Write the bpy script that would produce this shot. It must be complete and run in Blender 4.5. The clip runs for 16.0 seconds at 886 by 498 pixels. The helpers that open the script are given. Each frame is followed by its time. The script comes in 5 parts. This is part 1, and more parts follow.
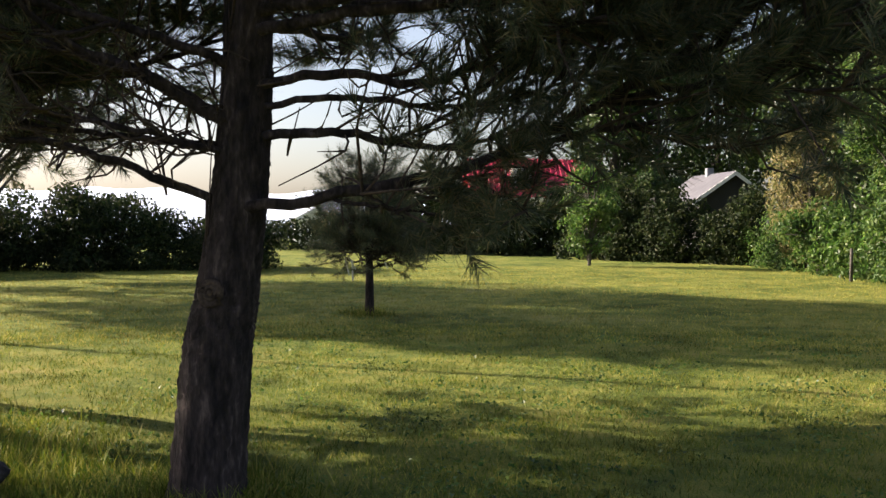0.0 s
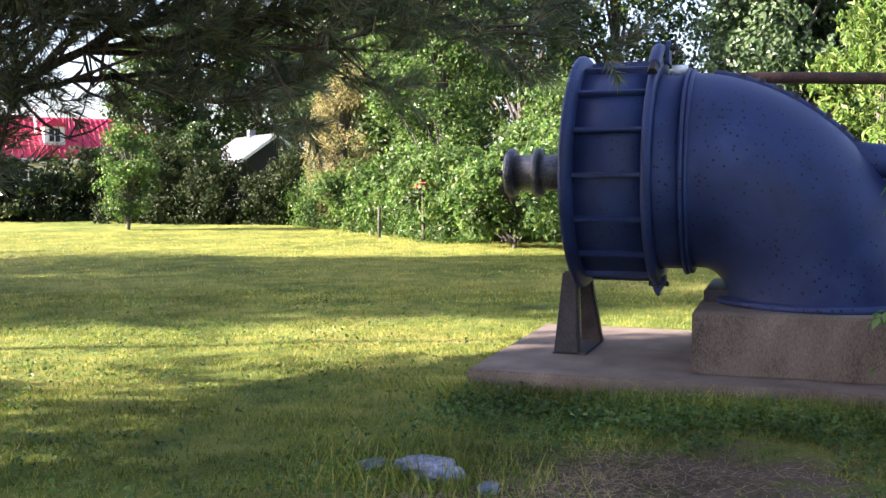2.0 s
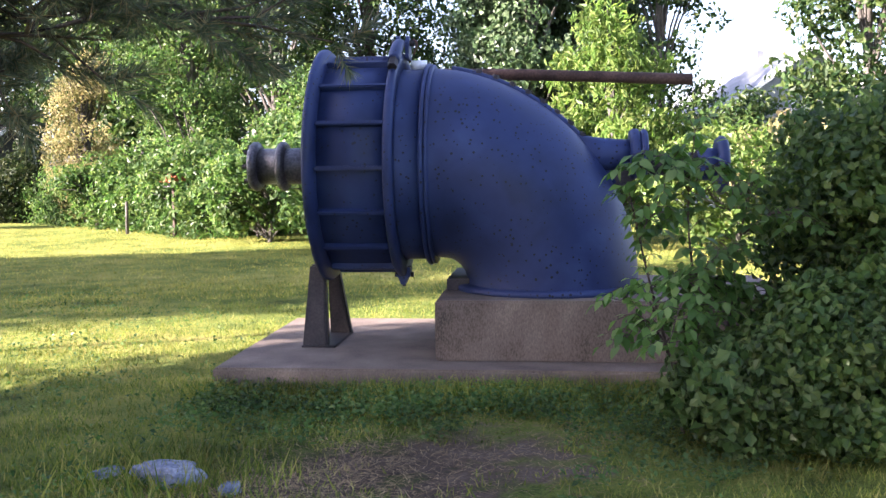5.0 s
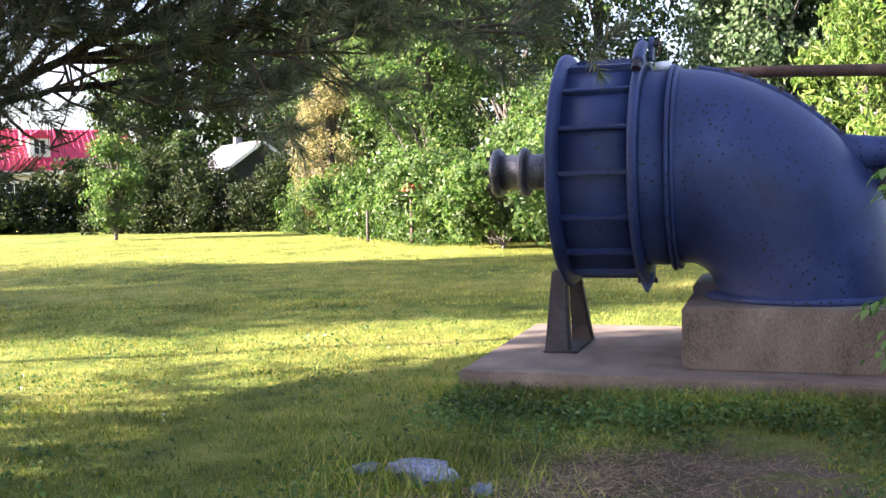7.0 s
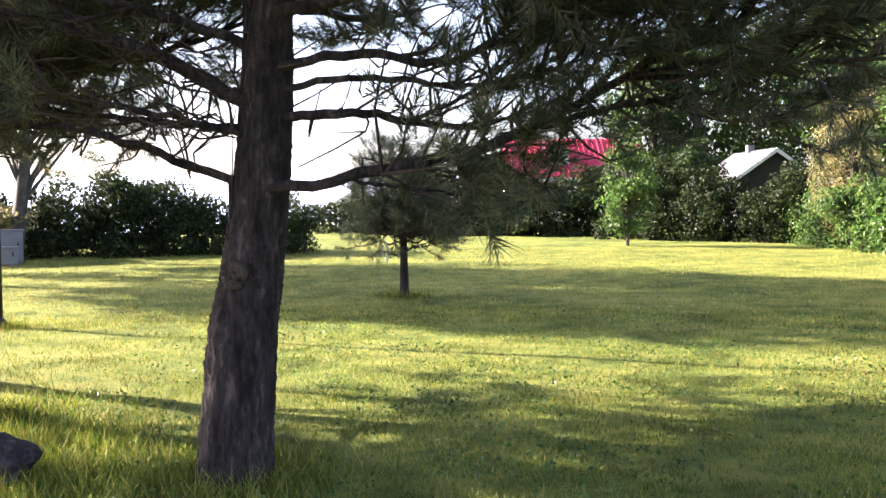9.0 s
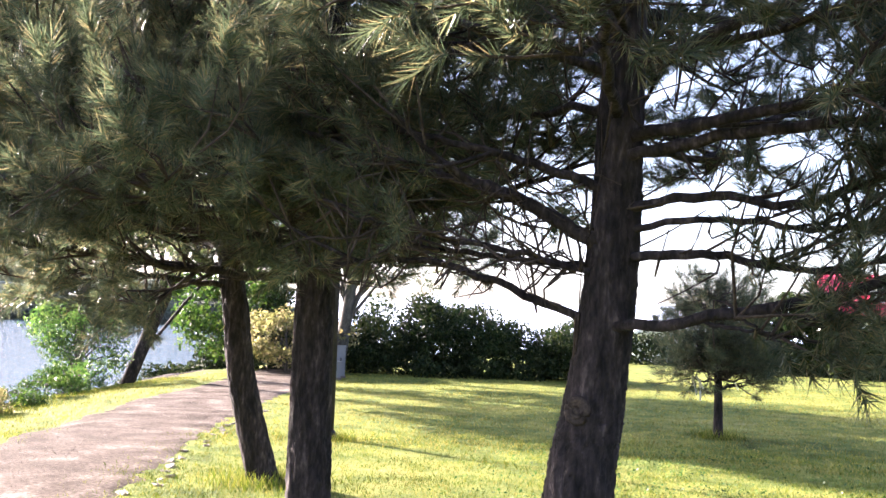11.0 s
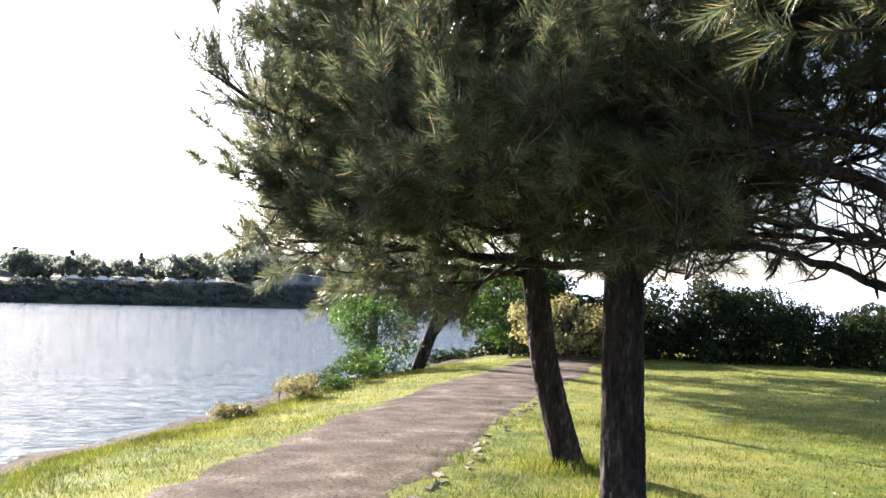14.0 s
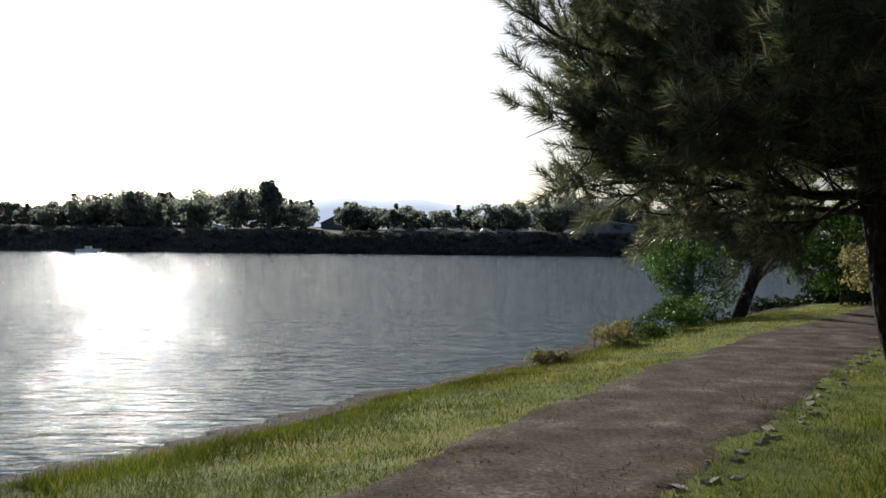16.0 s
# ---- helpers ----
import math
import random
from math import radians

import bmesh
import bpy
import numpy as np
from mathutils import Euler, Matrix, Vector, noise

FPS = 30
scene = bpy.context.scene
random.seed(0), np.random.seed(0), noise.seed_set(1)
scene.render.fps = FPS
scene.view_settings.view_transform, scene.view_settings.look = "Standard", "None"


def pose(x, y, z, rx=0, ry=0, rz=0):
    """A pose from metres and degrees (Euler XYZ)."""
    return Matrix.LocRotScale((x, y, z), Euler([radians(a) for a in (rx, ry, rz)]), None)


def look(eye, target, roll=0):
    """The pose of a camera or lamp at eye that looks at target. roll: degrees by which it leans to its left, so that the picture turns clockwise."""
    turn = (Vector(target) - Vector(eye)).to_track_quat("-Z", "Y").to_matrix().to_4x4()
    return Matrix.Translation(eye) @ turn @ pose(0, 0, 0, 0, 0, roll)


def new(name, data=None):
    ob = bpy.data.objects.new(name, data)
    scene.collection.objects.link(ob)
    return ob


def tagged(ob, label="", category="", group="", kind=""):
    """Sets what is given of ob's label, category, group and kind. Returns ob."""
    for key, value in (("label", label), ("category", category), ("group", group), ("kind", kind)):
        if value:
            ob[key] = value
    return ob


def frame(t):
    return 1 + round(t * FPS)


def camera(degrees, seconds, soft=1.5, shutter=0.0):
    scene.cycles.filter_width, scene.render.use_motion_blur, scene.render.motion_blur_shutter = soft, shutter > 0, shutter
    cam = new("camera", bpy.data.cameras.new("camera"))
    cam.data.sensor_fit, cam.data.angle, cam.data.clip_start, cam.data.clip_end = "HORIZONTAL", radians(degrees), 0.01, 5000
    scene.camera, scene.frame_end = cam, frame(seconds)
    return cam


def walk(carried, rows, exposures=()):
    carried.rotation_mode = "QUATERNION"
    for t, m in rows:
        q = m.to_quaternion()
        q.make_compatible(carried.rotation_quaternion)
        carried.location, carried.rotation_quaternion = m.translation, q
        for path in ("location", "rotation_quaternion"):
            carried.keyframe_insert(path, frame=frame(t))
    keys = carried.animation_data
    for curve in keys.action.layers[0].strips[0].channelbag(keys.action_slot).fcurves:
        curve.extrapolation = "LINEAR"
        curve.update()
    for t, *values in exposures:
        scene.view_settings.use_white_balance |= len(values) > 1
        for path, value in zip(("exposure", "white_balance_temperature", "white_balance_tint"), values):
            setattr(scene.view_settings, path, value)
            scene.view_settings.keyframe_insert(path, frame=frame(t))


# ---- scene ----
cam = camera(48.1, 16.0)

PATH = [
    (0, (-0.008, -0.002, 1.603), (-0.008, 1.997, 1.543), 0.4),
    (0.5, (0.046, 0.007, 1.586), (0.27, 1.993, 1.522), -0.2),
    (1, (0.169, 0.0, 1.565), (0.602, 1.95, 1.463), 0.2),
    (1.5, (0.219, -0.02, 1.567), (0.863, 1.87, 1.446), 0.5),
    (2, (0.283, -0.031, 1.567), (1.142, 1.77, 1.434), -0.1),
    (2.5, (0.33, -0.048, 1.576), (1.401, 1.635, 1.442), -0.2),
    (3, (0.341, -0.068, 1.591), (1.537, 1.528, 1.443), -0.2),
    (3.5, (0.348, -0.093, 1.597), (1.605, 1.456, 1.452), -0.4),
    (3.7, (0.347, -0.096, 1.592), (1.62, 1.44, 1.443), -0.3),
    (5.8, (0.401, -0.094, 1.572), (1.628, 1.478, 1.424), -1.3),
    (6, (0.392, -0.091, 1.572), (1.585, 1.508, 1.439), -1.5),
    (6.5, (0.35, -0.064, 1.574), (1.422, 1.619, 1.44), -1.5),
    (7, (0.3, -0.021, 1.56), (1.178, 1.771, 1.432), -1.5),
    (7.5, (0.259, -0.004, 1.56), (0.922, 1.879, 1.433), -1.4),
    (8, (0.205, 0.011, 1.562), (0.653, 1.956, 1.431), -0.8),
    (8.5, (0.153, 0.032, 1.575), (0.352, 2.019, 1.465), -0.8),
    (9, (0.085, 0.027, 1.59), (0.005, 2.023, 1.494), -0.4),
    (9.5, (0.032, 0.004, 1.599), (-0.279, 1.979, 1.537), 0.0),
    (10, (-0.041, 0.015, 1.615), (-0.543, 1.951, 1.631), 1.2),
    (10.2, (-0.064, 0.006, 1.619), (-0.623, 1.926, 1.656), 1.6),
    (12.3, (-0.325, -0.288, 1.669), (-1.135, 1.518, 1.961), 1.5),
    (12.5, (-0.338, -0.297, 1.668), (-1.23, 1.476, 1.912), 1.8),
    (13, (-0.344, -0.318, 1.658), (-1.337, 1.408, 1.843), 2.2),
    (13.5, (-0.369, -0.309, 1.657), (-1.424, 1.383, 1.803), 2.0),
    (14, (-0.438, -0.265, 1.659), (-1.574, 1.378, 1.764), 1.4),
    (14.5, (-0.475, -0.265, 1.654), (-1.72, 1.297, 1.736), 1.3),
    (15, (-0.504, -0.276, 1.646), (-1.857, 1.196, 1.696), 1.0),
    (15.5, (-0.553, -0.241, 1.639), (-1.988, 1.152, 1.646), 0.7),
    (16, (-0.626, -0.119, 1.623), (-2.211, 1.101, 1.613), 0.6),
]
walk(cam, [(t, look(eye, target, roll)) for t, eye, target, roll in PATH], [(0, 1.75, 6300, 18), (1.0, 2.2, 6200, 21), (2.0, 3.0, 5900, 24), (3.5, 3.25, 5600, 28), (6.0, 3.2, 5900, 27), (7.0, 3.35, 6000, 25), (8.0, 3.35, 6000, 25), (9.0, 3.0, 5900, 25), (10.0, 3.0, 5800, 26), (12.5, 3.45, 5700, 25), (13.5, 2.8, 5700, 21), (14.5, 2.0, 5700, 16), (15.3, 1.2, 5700, 12), (16, 0.2, 5600, 10)])

# ---- sky, sun, exposure ----
SUN_AZ, SUN_EL = 71.0, 21.0          # degrees left of +y, degrees up
sun_dir = Vector((-math.sin(radians(SUN_AZ)) * math.cos(radians(SUN_EL)), math.cos(radians(SUN_AZ)) * math.cos(radians(SUN_EL)), math.sin(radians(SUN_EL))))
world = bpy.data.worlds.new("sky")
scene.world = world
world.use_nodes = True
wn, wl = world.node_tree.nodes, world.node_tree.links
sky = wn.new("ShaderNodeTexSky")
sky.sky_type = "NISHITA"
sky.sun_disc = False
sky.sun_elevation = radians(SUN_EL)
sky.sun_rotation = radians(-SUN_AZ)
sky.air_density, sky.dust_density, sky.ozone_density = 1.0, 2.2, 1.3
wn["Background"].inputs["Strength"].default_value = 0.064
veil = wn.new("ShaderNodeHueSaturation")     # thin high cloud takes most of the colour out of the sky
veil.inputs["Saturation"].default_value = 0.75
wl.new(sky.outputs[0], veil.inputs["Color"])
wl.new(veil.outputs[0], wn["Background"].inputs["Color"])
sun = new("sun", bpy.data.lights.new("sun", "SUN"))
sun.data.energy, sun.data.angle, sun.data.color = 5.0, radians(0.6), (1.0, 0.86, 0.64)
sun.matrix_world = look(sun_dir * 60, (0, 0, 0))

# ---- materials ----
def material(name):
    m = bpy.data.materials.new(name)
    m.use_nodes = True
    return m, m.node_tree.nodes, m.node_tree.links, m.node_tree.nodes["Principled BSDF"]


def ramp(nodes, stops):
    r = nodes.new("ShaderNodeValToRGB")
    while len(r.color_ramp.elements) < len(stops):
        r.color_ramp.elements.new(0.5)
    for e, (p, c) in zip(r.color_ramp.elements, stops):
        e.position, e.color = p, (*c, 1)
    return r


def noisy(name, colours, scale=5.0, fine=60.0, rough=0.8, bump=0.3, bump_size=0.01, metal=0.0, stretch=(1, 1, 1), spec=0.3):
    """A rough surface whose colour wanders at two scales, with fine relief."""
    m, n, l, p = material(name)
    co = n.new("ShaderNodeTexCoord")
    mp = n.new("ShaderNodeMapping")
    mp.inputs["Scale"].default_value = stretch
    l.new(co.outputs["Object"], mp.inputs[0])
    big, small = n.new("ShaderNodeTexNoise"), n.new("ShaderNodeTexNoise")
    big.inputs["Scale"].default_value, small.inputs["Scale"].default_value = scale, fine
    big.inputs["Detail"].default_value, small.inputs["Detail"].default_value = 5, 4
    mix = n.new("ShaderNodeMath")
    mix.operation = "MULTIPLY_ADD"
    mix.inputs[1].default_value = 0.45
    half = n.new("ShaderNodeMath")
    half.operation = "MULTIPLY"
    half.inputs[1].default_value = 0.55
    for t in (big, small):
        l.new(mp.outputs[0], t.inputs["Vector"])
    l.new(big.outputs[0], half.inputs[0])
    l.new(small.outputs[0], mix.inputs[0])
    l.new(half.outputs[0], mix.inputs[2])
    k = len(colours) - 1
    r = ramp(n, [(0.33 + 0.34 * i / k, c) for i, c in enumerate(colours)])
    l.new(mix.outputs[0], r.inputs[0])
    l.new(r.outputs[0], p.inputs["Base Color"])
    p.inputs["Roughness"].default_value, p.inputs["Metallic"].default_value = rough, metal
    p.inputs["Specular IOR Level"].default_value = spec
    b = n.new("ShaderNodeBump")
    b.inputs["Strength"].default_value, b.inputs["Distance"].default_value = bump, bump_size
    l.new(mix.outputs[0], b.inputs["Height"])
    l.new(b.outputs[0], p.inputs["Normal"])
    return m


def leafy(name, colours, rough=0.5, through_light=0.4, spec=0.2):
    """Leaves or needles: each takes its own tone; light passes through them."""
    m, n, l, p = material(name)
    g = n.new("ShaderNodeNewGeometry")
    k = len(colours) - 1
    r = ramp(n, [(i / k, c) for i, c in enumerate(colours)])
    l.new(g.outputs["Random Per Island"], r.inputs[0])
    # older and younger growth: the tone also wanders from clump to clump
    co, cl = n.new("ShaderNodeTexCoord"), n.new("ShaderNodeTexNoise")
    cl.inputs["Scale"].default_value, cl.inputs["Detail"].default_value = 1.1, 3
    l.new(co.outputs["Object"], cl.inputs["Vector"])
    wide = n.new("ShaderNodeMapRange")
    for key, v in (("From Min", 0.36), ("From Max", 0.64), ("To Min", 0.62), ("To Max", 1.35)):
        wide.inputs[key].default_value = v
    l.new(cl.outputs[0], wide.inputs["Value"])
    tone = n.new("ShaderNodeHueSaturation")
    l.new(r.outputs[0], tone.inputs["Color"])
    l.new(wide.outputs[0], tone.inputs["Value"])
    r = tone
    l.new(r.outputs[0], p.inputs["Base Color"])
    p.inputs["Roughness"].default_value, p.inputs["Specular IOR Level"].default_value = rough, spec
    t = n.new("ShaderNodeBsdfTranslucent")
    h = n.new("ShaderNodeHueSaturation")
    h.inputs["Saturation"].default_value, h.inputs["Value"].default_value = 1.15, 1.5
    l.new(r.outputs[0], h.inputs["Color"])
    l.new(h.outputs[0], t.inputs["Color"])
    mix = n.new("ShaderNodeMixShader")
    mix.inputs[0].default_value = through_light
    l.new(p.outputs[0], mix.inputs[1])
    l.new(t.outputs[0], mix.inputs[2])
    l.new(mix.outputs[0], n["Material Output"].inputs["Surface"])
    return m


def plain(name, colour, rough=0.6, metal=0.0):
    return noisy(name, [tuple(0.8 * c for c in colour), colour, tuple(min(1, 1.1 * c) for c in colour)], 3, 40, rough, 0.1, 0.004, metal)


def ground_material():
    """Mown lawn with dry patches; bare trodden soil before the concrete base."""
    m, n, l, p = material("lawn")
    co = n.new("ShaderNodeTexCoord")
    def tex(scale, detail=5, rough=0.6):
        t = n.new("ShaderNodeTexNoise")
        t.inputs["Scale"].default_value, t.inputs["Detail"].default_value, t.inputs["Roughness"].default_value = scale, detail, rough
        l.new(co.outputs["Object"], t.inputs["Vector"])
        return t
    broad, mid, fine = tex(0.35), tex(2.2), tex(45, 6, 0.75)
    def math_node(op, a, b, c=None):
        k = n.new("ShaderNodeMath")
        k.operation = op
        for i, v in enumerate((a, b, c)):
            if v is None:
                continue
            if isinstance(v, (int, float)):
                k.inputs[i].default_value = v
            else:
                l.new(v, k.inputs[i])
        return k.outputs[0]
    tone = math_node("ADD", math_node("MULTIPLY", broad.outputs[0], 0.35), math_node("ADD", math_node("MULTIPLY", mid.outputs[0], 0.3), math_node("MULTIPLY", fine.outputs[0], 0.35)))
    grass = ramp(n, [(0.40, (0.045, 0.065, 0.015)), (0.465, (0.113, 0.149, 0.029)), (0.535, (0.207, 0.220, 0.047)), (0.64, (0.332, 0.273, 0.101))])
    l.new(tone, grass.inputs[0])
    soil = ramp(n, [(0.40, (0.045, 0.034, 0.026)), (0.5, (0.115, 0.088, 0.068)), (0.6, (0.23, 0.185, 0.15))])
    l.new(tone, soil.inputs[0])
    # bare patch: an uneven ellipse
    sep = n.new("ShaderNodeSeparateXYZ")
    l.new(co.outputs["Object"], sep.inputs[0])
    def ellipse(cx, cy, rx, ry):
        dx = math_node("DIVIDE", math_node("SUBTRACT", sep.outputs[0], cx), rx)
        dy = math_node("DIVIDE", math_node("SUBTRACT", sep.outputs[1], cy), ry)
        return math_node("ADD", math_node("MULTIPLY", dx, dx), math_node("MULTIPLY", dy, dy))
    patch = math_node("MINIMUM", ellipse(3.35, 4.0, 1.25, 0.75), ellipse(-3.6, 6.9, 0.5, 0.4))
    edge = math_node("SUBTRACT", math_node("ADD", 1.35, math_node("MULTIPLY", math_node("SUBTRACT", mid.outputs[0], 0.5), 6.0)), patch)
    shore = math_node("MULTIPLY", math_node("SUBTRACT", -0.28, sep.outputs[2]), 14)
    cl, wet = n.new("ShaderNodeClamp"), n.new("ShaderNodeClamp")
    l.new(edge, cl.inputs[0])
    l.new(shore, wet.inputs[0])
    mix = n.new("ShaderNodeMix")
    mix.data_type = "RGBA"
    l.new(cl.outputs[0], mix.inputs["Factor"])
    l.new(grass.outputs[0], mix.inputs["A"])
    l.new(soil.outputs[0], mix.inputs["B"])
    mud = ramp(n, [(0.38, (0.018, 0.014, 0.012)), (0.5, (0.040, 0.031, 0.026)), (0.62, (0.085, 0.068, 0.058))])
    l.new(tone, mud.inputs[0])
    bank = n.new("ShaderNodeMix")
    bank.data_type = "RGBA"
    l.new(wet.outputs[0], bank.inputs["Factor"])
    l.new(mix.outputs["Result"], bank.inputs["A"])
    l.new(mud.outputs[0], bank.inputs["B"])
    l.new(bank.outputs["Result"], p.inputs["Base Color"])
    p.inputs["Roughness"].default_value, p.inputs["Specular IOR Level"].default_value = 0.9, 0.1
    b = n.new("ShaderNodeBump")
    b.inputs["Strength"].default_value, b.inputs["Distance"].default_value = 0.8, 0.05
    l.new(fine.outputs[0], b.inputs["Height"])
    l.new(b.outputs[0], p.inputs["Normal"])
    return m


def water_material():
    m, n, l, p = material("lake_water")
    # wave crests lie along the shore: turn first, then stretch
    co, turn, mp = n.new("ShaderNodeTexCoord"), n.new("ShaderNodeMapping"), n.new("ShaderNodeMapping")
    turn.inputs["Rotation"].default_value = (0, 0, radians(-58))
    mp.inputs["Scale"].default_value = (0.55, 1.6, 1)
    l.new(co.outputs["Object"], turn.inputs[0])
    l.new(turn.outputs[0], mp.inputs[0])
    a, c = n.new("ShaderNodeTexNoise"), n.new("ShaderNodeTexNoise")
    a.inputs["Scale"].default_value, c.inputs["Scale"].default_value = 0.6, 2.4
    a.inputs["Detail"].default_value, c.inputs["Detail"].default_value = 3, 4
    l.new(mp.outputs[0], a.inputs["Vector"])
    l.new(mp.outputs[0], c.inputs["Vector"])
    s = n.new("ShaderNodeMath")
    s.operation = "MULTIPLY_ADD"
    s.inputs[1].default_value = 0.5
    l.new(c.outputs[0], s.inputs[0])
    l.new(a.outputs[0], s.inputs[2])
    b = n.new("ShaderNodeBump")
    b.inputs["Strength"].default_value, b.inputs["Distance"].default_value = 0.8, 0.46
    l.new(s.outputs[0], b.inputs["Height"])
    l.new(b.outputs[0], p.inputs["Normal"])
    p.inputs["Base Color"].default_value = (0.085, 0.135, 0.16, 1)
    p.inputs["Roughness"].default_value, p.inputs["IOR"].default_value = 0.03, 1.33
    return m


def paint_material():
    """Weathered dark blue machine paint, chipped in small dark specks."""
    m, n, l, p = material("blue_machine_paint")
    co = n.new("ShaderNodeTexCoord")
    big, spots, mask = n.new("ShaderNodeTexNoise"), n.new("ShaderNodeTexVoronoi"), n.new("ShaderNodeTexNoise")
    big.inputs["Scale"].default_value, big.inputs["Detail"].default_value = 2.5, 6
    spots.inputs["Scale"].default_value = 21
    mask.inputs["Scale"].default_value = 2.0
    for t in (big, spots, mask):
        l.new(co.outputs["Object"], t.inputs["Vector"])
    base = ramp(n, [(0.3, (0.012, 0.020, 0.063)), (0.55, (0.020, 0.033, 0.101)), (0.75, (0.036, 0.057, 0.146))])
    l.new(big.outputs[0], base.inputs[0])
    thr = n.new("ShaderNodeMath")
    thr.operation = "MULTIPLY"
    thr.inputs[1].default_value = 0.33
    l.new(mask.outputs[0], thr.inputs[0])
    less = n.new("ShaderNodeMath")
    less.operation = "LESS_THAN"
    l.new(spots.outputs["Distance"], less.inputs[0])
    l.new(thr.outputs[0], less.inputs[1])
    mix = n.new("ShaderNodeMix")
    mix.data_type = "RGBA"
    l.new(less.outputs[0], mix.inputs["Factor"])
    l.new(base.outputs[0], mix.inputs["A"])
    mix.inputs["B"].default_value = (0.008, 0.008, 0.012, 1)
    l.new(mix.outputs["Result"], p.inputs["Base Color"])
    rr = ramp(n, [(0.3, (0.44,) * 3), (0.7, (0.60,) * 3)])
    l.new(big.outputs[0], rr.inputs[0])
    l.new(rr.outputs[0], p.inputs["Roughness"])
    p.inputs["Specular IOR Level"].default_value = 0.28
    b = n.new("ShaderNodeBump")
    b.inputs["Strength"].default_value, b.inputs["Distance"].default_value = 0.15, 0.01
    l.new(big.outputs[0], b.inputs["Height"])
    l.new(b.outputs[0], p.inputs["Normal"])
    return m


LAWN, WATER, PAINT = ground_material(), water_material(), paint_material()
GRAVEL = noisy("trodden_gravel", [(0.026, 0.020, 0.016), (0.078, 0.062, 0.051), (0.135, 0.110, 0.092), (0.29, 0.245, 0.21)], 1.6, 26, 1.0, 0.8, 0.022, spec=0.03)
CONCRETE = noisy("weathered_concrete", [(0.055, 0.043, 0.035), (0.125, 0.098, 0.080), (0.165, 0.131, 0.108), (0.24, 0.195, 0.16)], 2.2, 80, 0.9, 0.35, 0.005, stretch=(1.3, 1.3, 0.6))
BARK = noisy("pine_bark", [(0.005, 0.004, 0.004), (0.018, 0.014, 0.014), (0.042, 0.032, 0.031), (0.12, 0.092, 0.086)], 9, 40, 0.95, 1.0, 0.045, stretch=(1, 1, 0.28))
TWIG = noisy("twig_bark", [(0.02, 0.015, 0.013), (0.055, 0.04, 0.032), (0.11, 0.08, 0.062)], 14, 60, 0.9, 0.5, 0.008)
GREYBARK = noisy("grey_bark", [(0.03, 0.027, 0.024), (0.075, 0.068, 0.06), (0.14, 0.125, 0.11)], 8, 45, 0.9, 0.6, 0.015, stretch=(1, 1, 0.4))
# the last, brown-yellow tone paints in the glow of backlit needles
NEEDLE = leafy("pine_needles", [(0.031, 0.047, 0.029), (0.057, 0.075, 0.044), (0.094, 0.112, 0.062), (0.221, 0.176, 0.098)], 0.36, 0.5, 0.45)
LEAF = leafy("green_leaves", [(0.030, 0.062, 0.019), (0.055, 0.105, 0.029), (0.085, 0.140, 0.040), (0.13, 0.17, 0.055)], 0.4, 0.4)
LEAF_BRIGHT = leafy("bright_leaves", [(0.055, 0.10, 0.022), (0.085, 0.145, 0.032), (0.125, 0.18, 0.045), (0.175, 0.21, 0.065)], 0.45, 0.42)
LEAF_MID = leafy("mid_green_leaves", [(0.022, 0.046, 0.014), (0.040, 0.078, 0.018), (0.062, 0.105, 0.025), (0.095, 0.125, 0.035)], 0.4, 0.35)
LEAF_DARK = leafy("dark_leaves", [(0.014, 0.032, 0.012), (0.028, 0.055, 0.016), (0.045, 0.075, 0.02), (0.07, 0.09, 0.03)], 0.4, 0.3)
LEAF_YELLOW = leafy("yellowing_leaves", [(0.11, 0.115, 0.045), (0.18, 0.175, 0.075), (0.24, 0.215, 0.105), (0.28, 0.23, 0.13)], 0.5, 0.4)
# pale grey-green: haze across the lake is put into this leaf colour
LEAF_FAR_HAZED = leafy("far_leaves_hazed", [(0.17, 0.19, 0.165), (0.21, 0.23, 0.195), (0.26, 0.275, 0.23)], 0.95, 0.65, 0.02)
LEAF_MAPLE = leafy("maple_leaves", [(0.026, 0.050, 0.020), (0.048, 0.084, 0.034), (0.078, 0.120, 0.052), (0.12, 0.165, 0.08)], 0.38, 0.3, 0.3)
LEAF_SAPLING = leafy("sapling_leaves", [(0.055, 0.115, 0.028), (0.085, 0.165, 0.040), (0.12, 0.21, 0.055), (0.18, 0.26, 0.085)], 0.42, 0.5, 0.25)
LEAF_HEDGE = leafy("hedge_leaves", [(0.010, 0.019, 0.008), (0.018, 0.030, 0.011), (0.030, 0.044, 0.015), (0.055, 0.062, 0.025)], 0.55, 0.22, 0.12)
GRASS = leafy("grass_blades", [(0.046, 0.079, 0.015), (0.103, 0.142, 0.024), (0.190, 0.210, 0.038), (0.300, 0.267, 0.083)], 0.7, 0.2, 0.1)
# paler, yellower GRASS: grazing sunlight on the far lawn, put into the colour
GRASS_FAR_LIT = leafy("far_lit_grass_blades", [(0.101, 0.119, 0.024), (0.185, 0.193, 0.039), (0.305, 0.277, 0.062), (0.429, 0.346, 0.119)], 0.7, 0.22, 0.1)
STONE = noisy("pale_stone", [(0.07, 0.08, 0.11), (0.17, 0.19, 0.25), (0.33, 0.36, 0.44)], 9, 50, 0.85, 0.8, 0.02)
DARKSTONE = noisy("dark_stone", [(0.012, 0.011, 0.013), (0.035, 0.030, 0.032), (0.09, 0.075, 0.078)], 9, 40, 0.9, 0.9, 0.03)
